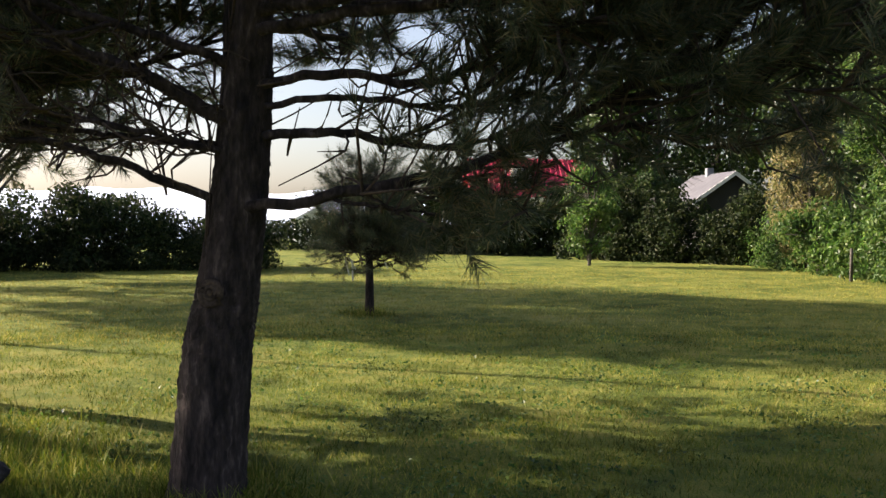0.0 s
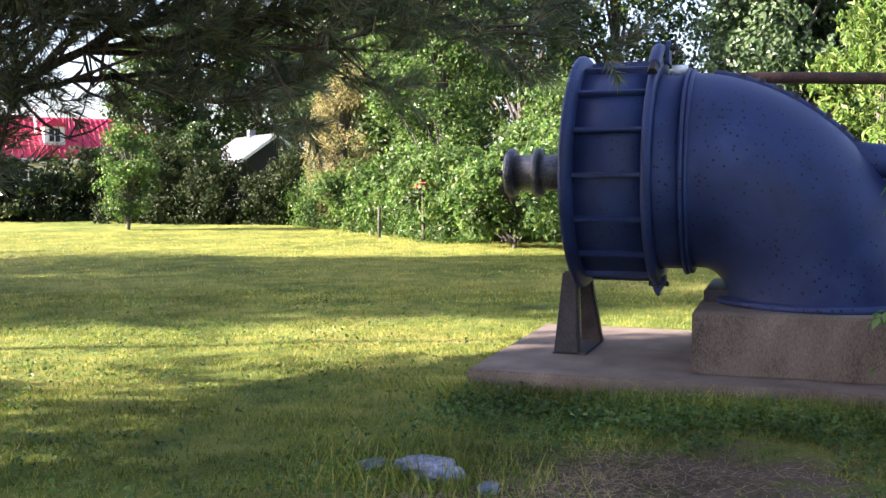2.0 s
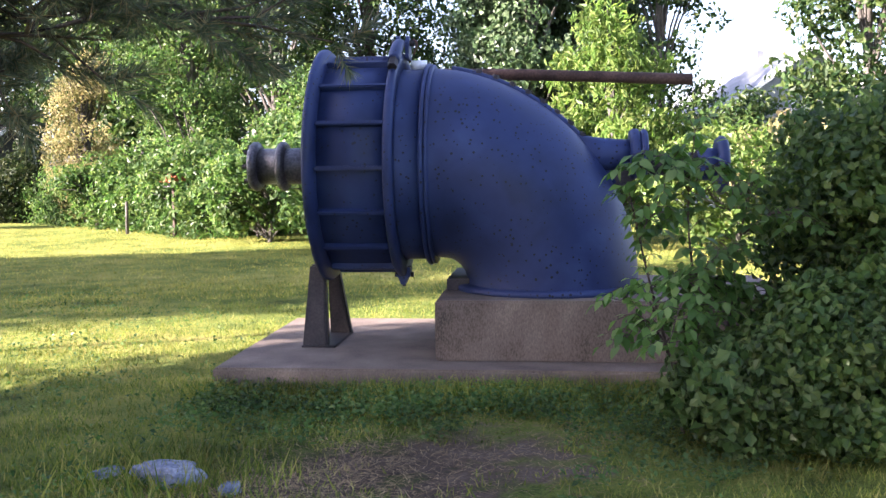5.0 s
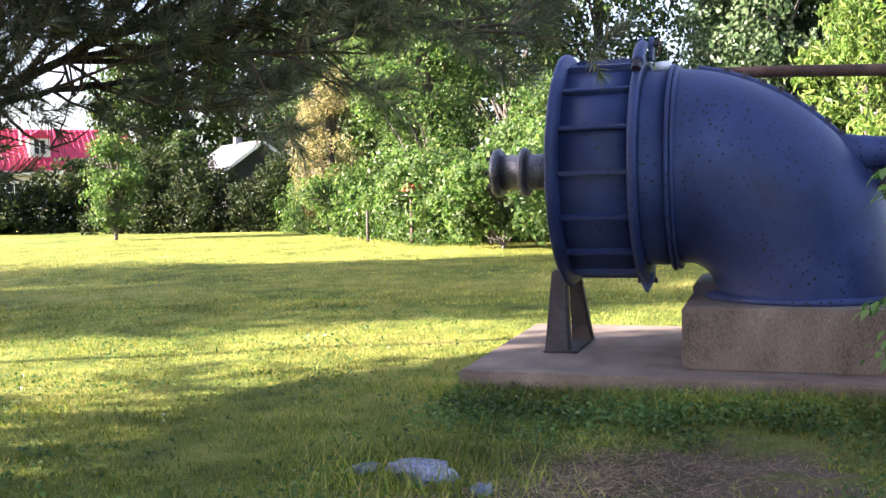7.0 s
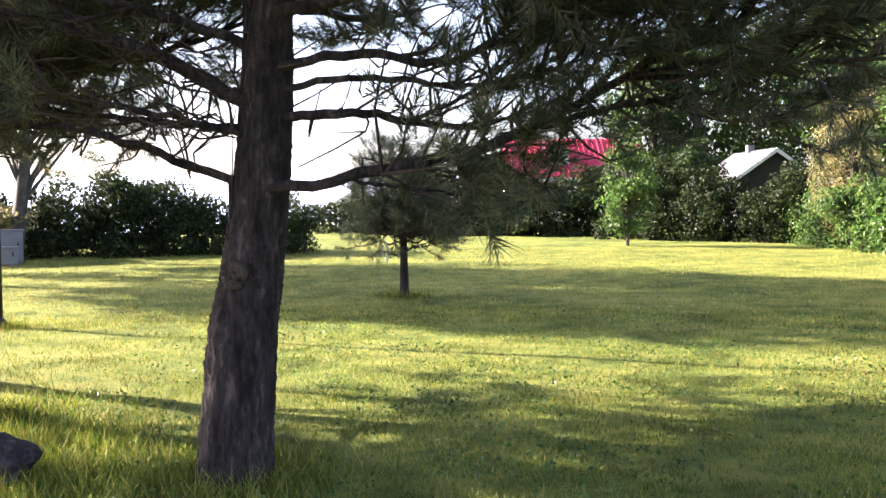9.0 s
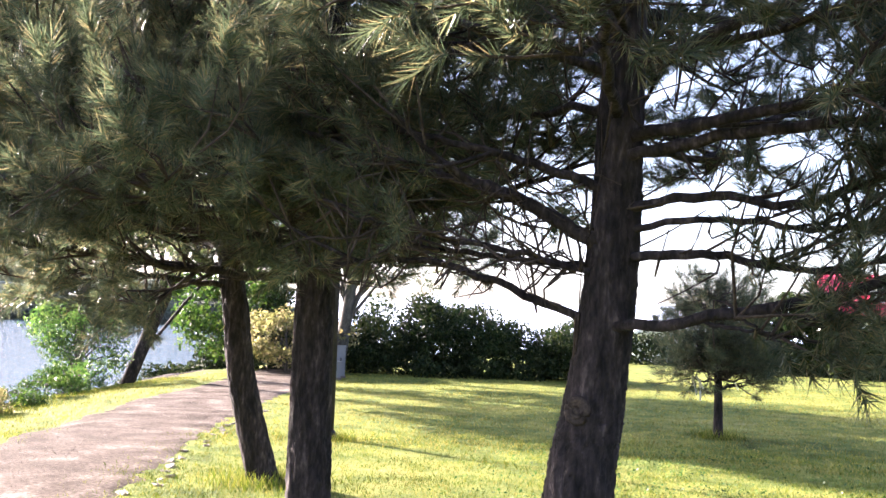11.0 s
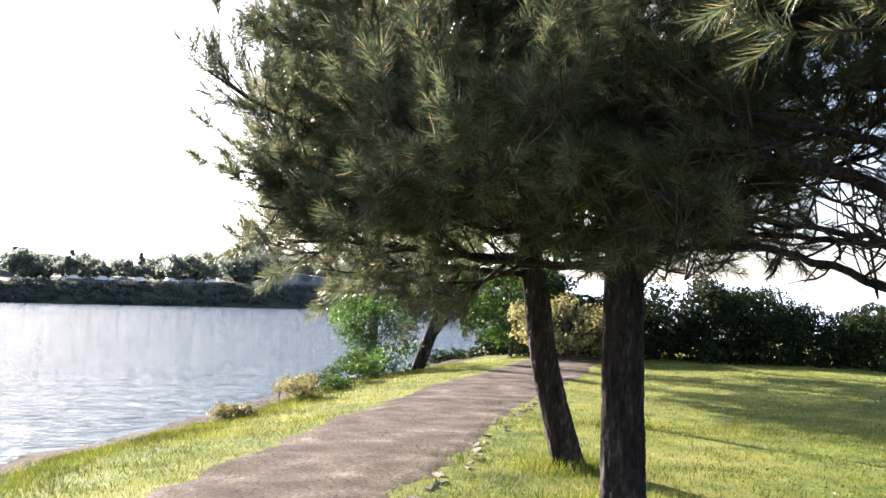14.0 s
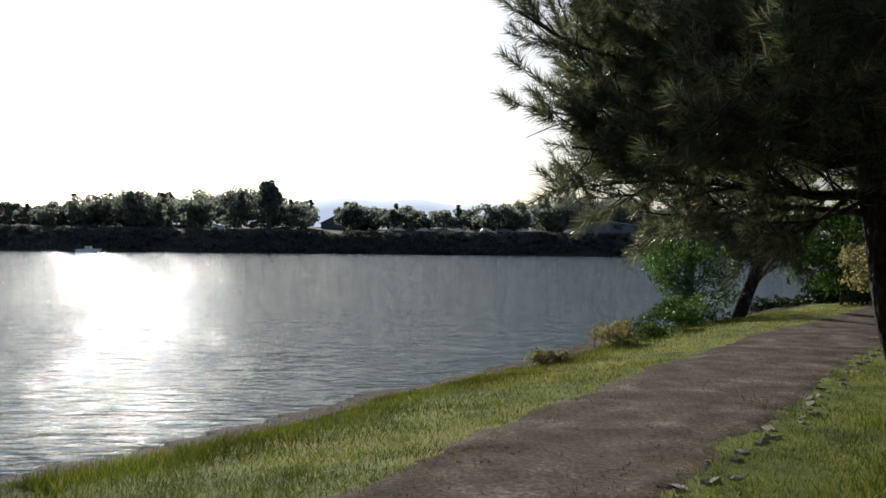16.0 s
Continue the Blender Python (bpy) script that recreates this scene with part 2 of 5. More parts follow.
SLAB = noisy("edging_stone", [(0.12, 0.10, 0.085), (0.22, 0.19, 0.16), (0.32, 0.28, 0.24)], 6, 50, 0.9, 0.5, 0.01)
RUST = noisy("rusty_iron", [(0.030, 0.018, 0.016), (0.075, 0.042, 0.032), (0.14, 0.08, 0.06)], 5, 60, 0.75, 0.5, 0.006, 0.3)
BLACKIRON = noisy("dark_iron", [(0.012, 0.011, 0.014), (0.03, 0.027, 0.03), (0.06, 0.05, 0.05)], 6, 60, 0.6, 0.4, 0.005, 0.3)
WORNIRON = noisy("worn_grey_iron", [(0.035, 0.033, 0.040), (0.10, 0.10, 0.115), (0.20, 0.20, 0.22)], 6, 50, 0.45, 0.3, 0.004, 0.5)
REDROOF = noisy("red_roof_sheet", [(0.42, 0.022, 0.06), (0.55, 0.035, 0.085), (0.62, 0.06, 0.11)], 1.5, 20, 0.5, 0.1, 0.01)
REDWALL = plain("red_wall", (0.40, 0.035, 0.055), 0.7)
WHITE = plain("white_paint", (0.78, 0.78, 0.76), 0.5)
GREYROOF = noisy("grey_roof", [(0.15, 0.16, 0.18), (0.21, 0.22, 0.245), (0.27, 0.275, 0.30)], 2, 30, 0.6, 0.2, 0.01)
SLATE = noisy("slate_roof", [(0.085, 0.085, 0.10), (0.12, 0.12, 0.14), (0.16, 0.16, 0.18)], 2, 30, 0.6, 0.2, 0.01)
DARKWALL = plain("dark_wall", (0.03, 0.03, 0.034), 0.7)
GLASS = plain("window_glass", (0.03, 0.035, 0.045), 0.08)
GREYMETAL = plain("grey_cabinet", (0.19, 0.195, 0.21), 0.55)
ORANGE = plain("orange_red_paint", (0.50, 0.13, 0.07), 0.6)
HILL, hn, hl, hp = material("haze_glow_hills")     # far distance; emission stands in for kilometres of bright haze
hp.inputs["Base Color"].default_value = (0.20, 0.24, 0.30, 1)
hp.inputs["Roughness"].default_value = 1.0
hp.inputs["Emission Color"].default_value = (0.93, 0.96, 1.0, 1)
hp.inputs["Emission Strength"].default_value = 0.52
RIBBON = plain("white_plastic_strip", (0.75, 0.74, 0.70), 0.5)

# ---- builders ----
rng = np.random.default_rng(7)


def mesh_from(name, verts, faces, mat, smooth=True):
    """A mesh from numpy arrays; faces is one array of triangles or quads, or a list of such arrays."""
    me = bpy.data.meshes.new(name)
    faces = faces if isinstance(faces, list) and np.ndim(faces[0]) == 2 else [faces]
    faces = [np.asarray(f, np.int32) for f in faces if len(f)]
    verts = np.asarray(verts, np.float32)
    me.vertices.add(len(verts))
    me.vertices.foreach_set("co", verts.ravel())
    loops = np.concatenate([f.ravel() for f in faces])
    sizes = np.concatenate([np.full(len(f), f.shape[1], np.int32) for f in faces])
    me.loops.add(len(loops))
    me.loops.foreach_set("vertex_index", loops)
    me.polygons.add(len(sizes))
    me.polygons.foreach_set("loop_start", np.concatenate([[0], np.cumsum(sizes)[:-1]]).astype(np.int32))
    me.polygons.foreach_set("use_smooth", np.full(len(sizes), smooth, bool))
    me.update(calc_edges=True)
    me.materials.append(mat)
    return me


def part(name, data, mat=None, parent=None, label=""):
    """One mesh object from a bmesh or a mesh, under its thing."""
    if isinstance(data, bmesh.types.BMesh):
        me = bpy.data.meshes.new(name)
        bmesh.ops.recalc_face_normals(data, faces=data.faces)
        data.to_mesh(me)
        data.free()
        me.materials.append(mat)
        data = me
    ob = new(name, data)
    ob.parent = parent
    return tagged(ob, label)


def thing(name, m, label, category, group="", kind=""):
    e = new(name)
    e.empty_display_size = 0.1
    e.matrix_world = m
    return tagged(e, label, category, group, kind)


class Bits:
    """Gathers vertices and faces of many pieces into one mesh."""
    def __init__(self):
        self.v, self.t, self.q, self.n = [], [], [], 0

    def add(self, v, tris=None, quads=None):
        self.v.append(np.asarray(v, float))
        if tris is not None and len(tris):
            self.t.append(np.asarray(tris) + self.n)
        if quads is not None and len(quads):
            self.q.append(np.asarray(quads) + self.n)
        self.n += len(v)

    def mesh(self, name, mat, smooth=True):
        f = ([np.concatenate(self.t)] if self.t else []) + ([np.concatenate(self.q)] if self.q else [])
        return mesh_from(name, np.concatenate(self.v), f, mat, smooth)


def smooth_line(pts, n):
    """n points on a smooth curve through pts."""
    p = np.asarray(pts, float)
    if len(p) == 2:
        s = np.linspace(0, 1, n)[:, None]
        return p[0] * (1 - s) + p[1] * s
    q = np.vstack([2 * p[0] - p[1], p, 2 * p[-1] - p[-2]])
    out = []
    for s in np.linspace(0, len(p) - 1 - 1e-6, n):
        i, u = int(s), s - int(s)
        a, b, c, d = q[i], q[i + 1], q[i + 2], q[i + 3]
        out.append(0.5 * (2 * b + (c - a) * u + (2 * a - 5 * b + 4 * c - d) * u * u + (3 * b - a - 3 * c + d) * u ** 3))
    return np.array(out)


def tube(bits, line, radii, seg=8, wobble=0.0, ends=True):
    """A tapered tube along a line of points."""
    line = np.asarray(line, float)
    n = len(line)
    r = np.interp(np.linspace(0, 1, n), np.linspace(0, 1, len(radii)), radii)
    tan = np.gradient(line, axis=0)
    tan /= np.linalg.norm(tan, axis=1)[:, None] + 1e-9
    ref = np.where(np.abs(tan[:, 2:3]) > 0.9, [[1.0, 0, 0]], [[0, 0, 1.0]])
    x = np.cross(ref, tan)
    x /= np.linalg.norm(x, axis=1)[:, None]
    y = np.cross(tan, x)
    a = np.linspace(0, 2 * np.pi, seg, endpoint=False)
    rr = r[:, None] * (1 + (wobble * rng.standard_normal((n, seg)) if wobble else 0))
    v = line[:, None] + rr[..., None] * (np.cos(a)[None, :, None] * x[:, None] + np.sin(a)[None, :, None] * y[:, None])
    i, j = np.meshgrid(np.arange(n - 1), np.arange(seg), indexing="ij")
    k = (j + 1) % seg
    q = np.stack([i * seg + j, i * seg + k, (i + 1) * seg + k, (i + 1) * seg + j], -1).reshape(-1, 4)
    v = v.reshape(-1, 3)
    if ends:
        t1 = [[0, s + 1, s] for s in range(1, seg - 1)]
        o = (n - 1) * seg
        t2 = [[o, o + s, o + s + 1] for s in range(1, seg - 1)]
        bits.add(v, t1 + t2, q)
    else:
        bits.add(v, None, q)


def unit(v):
    return v / (np.linalg.norm(v, axis=-1, keepdims=True) + 1e-9)


def needles(bits, pos, way, n=60, length=0.125, width=0.0062, shoot=0.2):
    """Bottle-brush shoots: n needles on each shoot at pos, pointing forward along way."""
    pos, way = np.asarray(pos, float), unit(np.asarray(way, float))
    m = len(pos)
    s = rng.random((m, n))
    side = unit(np.cross(rng.standard_normal((m, n, 3)), way[:, None]))
    ang = np.radians(62 - 36 * s + 9 * rng.standard_normal((m, n)))[..., None]
    d = way[:, None] * np.cos(ang) + side * np.sin(ang)
    size = 0.75 + 0.5 * rng.random((m, 1))
    base = pos[:, None] + way[:, None] * (s * shoot * size)[..., None]
    ln = length * size[..., None] * (0.8 + 0.4 * rng.random((m, n, 1)))
    w = unit(np.cross(d, rng.standard_normal((m, n, 3)))) * width / 2
    v = np.stack([base - w, base + w, base + unit(d) * ln], 2).reshape(-1, 3)
    bits.add(v, np.arange(len(v)).reshape(-1, 3))


def leaves(bits, pos, out, size=0.1, slim=0.55, droop=0.3):
    """Folded pointed leaves of two quads each half; one leaf at each position, facing roughly along out."""
    pos = np.asarray(pos, float)
    m = len(pos)
    nrm = unit(np.asarray(out, float) + 0.75 * rng.standard_normal((m, 3)))
    axis = unit(np.cross(nrm, rng.standard_normal((m, 3))))
    axis[:, 2] -= droop
    axis = unit(axis)
    side = unit(np.cross(axis, nrm))
    nrm = np.cross(side, axis)
    sz = size * (0.6 + 0.8 * rng.random((m, 1)))
    fold = 0.12 * sz
    a = pos - axis * sz * 0.5
    c = pos + axis * sz * 0.5 - nrm * fold
    b = pos + side * sz * slim * 0.5 + nrm * fold
    d = pos - side * sz * slim * 0.5 + nrm * fold
    v = np.stack([a, b, c, d], 1).reshape(-1, 3)
    k = np.arange(m)[:, None] * 4
    bits.add(v, np.concatenate([k + [0, 1, 2], k + [0, 2, 3]]))


def box_bm(x0, y0, z0, x1, y1, z1, bevel=0.0):
    bm = bmesh.new()
    bmesh.ops.create_cube(bm, size=1, matrix=Matrix.LocRotScale(((x0 + x1) / 2, (y0 + y1) / 2, (z0 + z1) / 2), None, (x1 - x0, y1 - y0, z1 - z0)))
    if bevel:
        bmesh.ops.bevel(bm, geom=bm.edges[:], offset=bevel, segments=2, affect="EDGES")
    return bm


def prism(bits, poly, y0, y1):
    """A closed prism: poly in x, z; from y0 to y1."""
    n = len(poly)
    v = [(x, y0, z) for x, z in poly] + [(x, y1, z) for x, z in poly]
    q = [[i, (i + 1) % n, n + (i + 1) % n, n + i] for i in range(n)]
    t = [[0, i + 1, i] for i in range(1, n - 1)] + [[n, n + i, n + i + 1] for i in range(1, n - 1)]
    bits.add(v, t, q)


# ---- ground, water, path ----
SHORE_Y = [-80, 0, 3.2, 4.6, 7.45, 12.2, 17.7, 25, 34, 45, 60, 110, 400]
SHORE_X = [-6, -10.0, -10.9, -11.4, -12.8, -14.6, -17.5, -19.5, -23, -24, -22, -8, 60]
PATH_Y = [-30, -5, 0, 4, 6, 8.6, 11.4, 15, 22, 31, 40]
PATH_L = [-3.2, -4.1, -5.0, -6.4, -7.75, -8.9, -10.2, -11.55, -13.9, -17.3, -20]
PATH_R = [-0.6, -1.7, -2.6, -4.4, -5.25, -6.3, -7.5, -9.0, -11.3, -15.2, -18]
WATER_Z = -1.35


def rough(x, y, s):
    return np.sin(x * s + 1.3 * np.sin(y * s * 0.7)) * np.sin(y * s * 1.1 + 0.8 * np.sin(x * s * 0.6))


def height(x, y):
    x, y = np.asarray(x, float), np.asarray(y, float)
    s = x - np.interp(y, SHORE_Y, SHORE_X) + 0.12 * rough(x, y, 2.3)
    inland = np.interp(s, [-30, -3, -0.25, 0.0, 0.95, 1.15, 2.2, 4.8], [-6, -3.2, -1.75, -0.60, -0.535, -0.44, -0.28, 0.0])
    return inland + 0.018 * rough(x, y, 1.7) * (s > 0)


def grid(xs, ys, lift=0.0):
    X, Y = np.meshgrid(xs, ys, indexing="ij")
    v = np.stack([X, Y, height(X, Y) + lift], -1).reshape(-1, 3)
    n = len(ys)
    i, j = np.meshgrid(np.arange(len(xs) - 1), np.arange(n - 1), indexing="ij")
    q = np.stack([i * n + j, (i + 1) * n + j, (i + 1) * n + j + 1, i * n + j + 1], -1).reshape(-1, 4)
    return v, q


def spaced(lo, a, b, hi, step):
    return np.unique(np.concatenate([a - np.geomspace(0.001, 1, 14) * (a - lo), np.arange(a, b, step), b + np.geomspace(0.001, 1, 14) * (hi - b)]).round(3))


v, q = grid(spaced(-60, -24, 14, 900, 0.25), spaced(-90, -6, 36, 400, 0.3))
tagged(new("ground", mesh_from("ground", v, q, LAWN)), "mown yellow-green park lawn with dry and bare patches", "lawn", kind="structure")
wv = [(-3000, -1500, WATER_Z), (120, -1500, WATER_Z), (120, 2900, WATER_Z), (-3000, 2900, WATER_Z)]
tagged(new("water", mesh_from("water", wv, [[0, 1, 2, 3]], WATER)), "rippled grey-blue lake under a bright sky", "lake", kind="structure")
# the path: a strip with ragged edges, a little above the lawn
py = np.arange(-12, 34, 0.09)
cols = np.linspace(0, 1, 45)
L_, R_ = np.interp(py, PATH_Y, PATH_L) - 0.2, np.interp(py, PATH_Y, PATH_R) + 0.2
L_ = L_ + 0.10 * np.sin(py * 1.7) * np.sin(py * 0.8)
R_ = R_ + 0.10 * np.sin(py * 1.9 + 1) * np.sin(py * 0.7)
PX = L_[:, None] * (1 - cols) + R_[:, None] * cols
PYY = np.repeat(py[:, None], len(cols), 1)
# trodden hollow in the middle; the sides dive under the turf along a wandering line
side_ = np.abs(2 * cols - 1)
PZ = height(PX, PYY) + 0.020 - 0.012 * (1 - side_ ** 2) - 0.05 * np.clip(side_ - 0.72, 0, 1) / 0.28
PZ = PZ + (0.010 * rough(PX, PYY, 4.1) + 0.008 * rough(PX + 3, PYY, 9.7) + 0.0015 * rng.standard_normal(PX.shape)) * np.clip(side_ * 1.3, 0.3, 1)
n_ = len(cols)
i, j = np.meshgrid(np.arange(len(py) - 1), np.arange(n_ - 1), indexing="ij")
q = np.stack([i * n_ + j, i * n_ + j + 1, (i + 1) * n_ + j + 1, (i + 1) * n_ + j], -1).reshape(-1, 4)
tagged(new("path", mesh_from("path", np.stack([PX, PYY, PZ], -1).reshape(-1, 3), q, GRAVEL)), "worn grey-brown gravel footpath along the lake", "path", kind="structure")

# ---- the turbine casing and its concrete base ----
U = Vector((0.710, -0.704, 0)).normalized()
V = Vector((-U.y, U.x, 0))
BASE = Matrix(((U.x, V.x, 0, 3.575), (U.y, V.y, 0, 6.47), (0, 0, 1, 0), (0, 0, 0, 1)))
CB, CZ = 1.25, 1.65     # the machine's axis: depth on the base, height


def lathe(profile, seg=64, cz=CZ, cb=CB, closed=True):
    """Turned about the machine's axis: profile of (a, radius)."""
    b = Bits()
    n = len(profile)
    ang = np.linspace(0, 2 * np.pi, seg, endpoint=False)
    v = [(a, cb + r * math.cos(t), cz + r * math.sin(t)) for a, r in profile for t in ang]
    q = [[i * seg + j, i * seg + (j + 1) % seg, (i + 1) * seg + (j + 1) % seg, (i + 1) * seg + j] for i in range(n - (0 if closed else 1)) for j in range(seg)]
    q = [[k % (n * seg) for k in f] for f in q]
    b.add(v, None, q)
    return b


def turned(name, profile, mat, parent, label="", seg=64, cz=CZ, cb=CB, closed=True):
    ob = part(name, lathe(profile, seg, cz, cb, closed).mesh(name, mat), None, parent, label)
    return ob


def ring(a0, a1, r0, r1, c=0.012):
    """Profile of a flat ring with eased edges."""
    return [(a0, r0), (a0, r1 - c), (a0 + c, r1), (a1 - c, r1), (a1, r1 - c), (a1, r0)]


def concrete_base():
    t = thing("concrete_base", BASE, "weathered buff concrete plinth with a raised block, on the lawn", "plinth")
    bm = box_bm(0, 0, -0.25, 4.7, 2.52, 0.19, 0.018)
    part("slab", bm, CONCRETE, t)
    bm = box_bm(1.59, 0.34, 0.185, 4.3, 2.25, 0.640, 0.015)
    part("block", bm, CONCRETE, t)
    part("pad", box_bm(1.62, 1.0, 0.63, 1.85, 1.9, 0.74, 0.012), BLACKIRON, t, "dark iron bedding strip")


def turbine():
    t = thing("turbine_casing", BASE, "old dark blue cast-iron water turbine casing on a concrete plinth", "turbine")
    turned("inlet_flange", [(0.60, 0.70), (0.60, 0.90), (0.615, 0.945), (0.64, 0.95), (0.665, 0.93), (0.70, 0.86), (0.70, 0.70)], PAINT, t)
    turned("drum", [(0.68, 0.80), (0.68, 0.845), (1.22, 0.845), (1.22, 0.80)], PAINT, t)
    for k in range(16):
        ang = 2 * math.pi * (k + 0.08) / 16
        b = box_bm(0.695, -0.018, 0, 1.225, 0.018, 0.055, 0.008)
        bmesh.ops.transform(b, matrix=Matrix.Translation((0, CB, CZ)) @ Matrix.Rotation(ang, 4, "X") @ Matrix.Translation((0, 0, 0.835)), verts=b.verts)
        part("rib", b, PAINT, t)
    turned("ring_flange", [(1.205, 0.78), (1.205, 0.885), (1.225, 0.912), (1.258, 0.912), (1.275, 0.89), (1.275, 0.78)], PAINT, t)
    # below, a pointed closing lug with a nut on either side
    b = Bits()
    prism(b, [(1.185, 0.84), (1.185, 0.915), (1.20, 0.925), (1.225, 0.985), (1.255, 0.985), (1.285, 0.925), (1.30, 0.915), (1.30, 0.84)], -0.07, 0.07)
    m = Matrix.Translation((0, CB, CZ)) @ Matrix.Rotation(math.pi, 4, "X")
    b.v = [np.array([m @ Vector(p) for p in np.concatenate(b.v)])]
    lug = part("lug", b.mesh("lug", PAINT, False), None, t)
    for a0, a1 in ((1.165, 1.187), (1.298, 1.322)):
        b = Bits()
        tube(b, [(a0, CB, CZ - 0.905), (a1, CB, CZ - 0.905)], [0.024, 0.024], 6)
        part("nut", b.mesh("nut", BLACKIRON, False), None, lug)
    b = Bits()
    tube(b, [(1.24, CB, CZ - 0.98), (1.24, CB, CZ - 1.005)], [0.016, 0.014], 8)
    part("stud", b.mesh("stud", BLACKIRON), None, lug)
    # at the crown, two eye plates and the pin that holds the swing bolt
    for a0 in (1.205, 1.285):
        b = Bits()
        prism(b, [(-0.10, 0.86), (-0.075, 0.99), (-0.04, 1.035), (0.0, 1.05), (0.04, 1.035), (0.075, 0.99), (0.10, 0.86)], a0, a0 + 0.03)
        b.v = [np.stack([w[:, 1], CB + w[:, 0] - 0.02, CZ + w[:, 2]], 1) for w in b.v]
        part("eye_plate", b.mesh("eye_plate", PAINT, False), None, t)
    b = Bits()
    tube(b, [(1.165, CB - 0.02, CZ + 0.99), (1.355, CB - 0.02, CZ + 0.99)], [0.026, 0.026], 10)
    pin = part("hinge_pin", b.mesh("hinge_pin", BLACKIRON), None, t)
    b = Bits()
    tube(b, smooth_line([(1.34, CB - 0.02, CZ + 1.02), (1.375, CB - 0.04, CZ + 0.99), (1.36, CB - 0.05, CZ + 0.93), (1.345, CB - 0.05, CZ + 0.885)], 9), [0.010, 0.008], 6)
    part("cotter", b.mesh("cotter", RUST), None, pin)
    # the swing bolt's sleeve, lying down the near shoulder of the ring
    b = Bits()
    line = [(1.245, CB - r * math.sin(radians(e)), CZ + r * math.cos(radians(e))) for e, r in ((2, 0.985), (12, 0.975), (22, 0.95), (31, 0.935))]
    tube(b, smooth_line(line, 14), [0.036, 0.048, 0.052, 0.046], 14)
    sleeve = part("bolt_sleeve", b.mesh("bolt_sleeve", PAINT), None, t)
    b = Bits()
    line = [(1.243, CB - r * math.sin(radians(e)), CZ + r * math.cos(radians(e))) for e, r in ((30, 0.935), (33.5, 0.93), (36.5, 0.925))]
    tube(b, line, [0.040, 0.040], 6)
    part("nut", b.mesh("nut", BLACKIRON, False), None, sleeve)
    turned("neck", [(1.26, 0.70), (1.26, 0.79), (1.29, 0.775), (1.49, 0.775), (1.49, 0.70)], PAINT, t)
    turned("joint_flange", ring(1.462, 1.495, 0.6, 0.822, 0.009), PAINT, t)
    turned("joint_flange", ring(1.499, 1.530, 0.6, 0.812, 0.009), PAINT, t)
    # the elbow: sections swing about a hinge from upright to level
    H = Vector((1.60, 0, 0.62))
    bits = Bits()
    seg, rows = 56, 30
    vs = []
    for i in range(rows + 1):
        s = i / rows
        th = math.pi / 2 * s
        bulge = math.sin(math.pi * s)
        outer = (1 - s) * 1.81 + s * 1.56 - 0.045 * bulge
        inner = (1 - s) * 0.27 + s * 0.13 + 0.02 * bulge
        c, r = (outer + inner) / 2, (outer - inner) / 2
        wide = (1 - s) * 0.775 + s * 0.72 + 0.02 * bulge
        d = Vector((math.sin(th), 0, math.cos(th)))
        a0 = -0.085 if i == 0 else 0
        for j in range(seg):
            k = 2 * math.pi * j / seg
            p = H + d * (c + r * math.cos(k)) + Vector((a0, CB + wide * math.sin(k), 0))
            vs.append(p)
    q = [[i * seg + j, i * seg + (j + 1) % seg, (i + 1) * seg + (j + 1) % seg, (i + 1) * seg + j] for i in range(rows) for j in range(seg)]
    bits.add([tuple(p) for p in vs], None, q)
    part("elbow", bits.mesh("elbow", PAINT), None, t)
    # seam along the crown of the elbow, with its bolts
    bits, line = Bits(), []
    for i in range(25):
        s = i / 24
        th = math.pi / 2 * (0.02 + 0.62 * s)
        ss = 0.02 + 0.62 * s
        outer = (1 - ss) * 1.81 + ss * 1.56 - 0.045 * math.sin(math.pi * ss)
        line.append(H + Vector((math.sin(th), 0, math.cos(th))) * (outer + 0.002) + Vector((0, CB - 0.02, 0)))
    tube(bits, line, [0.030, 0.030], 8)
    seam = part("seam", bits.mesh("seam", PAINT), None, t)
    for i in range(3, 25, 2):
        b = bmesh.new()
        bmesh.ops.create_cone(b, cap_ends=True, segments=6, radius1=0.034, radius2=0.026, depth=0.034)
        d = (line[i] - H - Vector((0, CB - 0.02, 0))).normalized()
        bmesh.ops.transform(b, matrix=Matrix.Translation(line[i] + d * 0.03) @ d.to_track_quat("Z", "Y").to_matrix().to_4x4(), verts=b.verts)
        part("bolt", b, BLACKIRON, seam)
    # foot flange on the block
    b = Bits()
    cx = H.x + (1.56 + 0.13) / 2
    prof = [(0.70, 0.636), (0.765, 0.636), (0.775, 0.648), (0.775, 0.672), (0.76, 0.688), (0.70, 0.695)]
    s2 = 64
    v = [(cx + r * math.cos(2 * math.pi * j / s2), CB + r * math.sin(2 * math.pi * j / s2), z) for r, z in prof for j in range(s2)]
    q = [[i * s2 + j, i * s2 + (j + 1) % s2, (i + 1) * s2 + (j + 1) % s2, (i + 1) * s2 + j] for i in range(len(prof) - 1) for j in range(s2)]
    b.add(v, None, q)
    part("foot_flange", b.mesh("foot_flange", PAINT), None, t)
    # shaft ends
    turned("cover_plate", [(0.62, 0.05), (0.62, 0.86), (0.66, 0.86), (0.66, 0.05)], BLACKIRON, t)
    turned("shaft", [(0.02, 0.001), (0.02, 0.15), (0.64, 0.15), (0.64, 0.001)], WORNIRON, t, seg=32)
    turned("coupling_disc", ring(-0.03, 0.045, 0.02, 0.205, 0.02), WORNIRON, t, seg=40)
    turned("coupling_disc", ring(0.205, 0.275, 0.02, 0.205, 0.02), WORNIRON, t, "worn grey iron disc", seg=40)
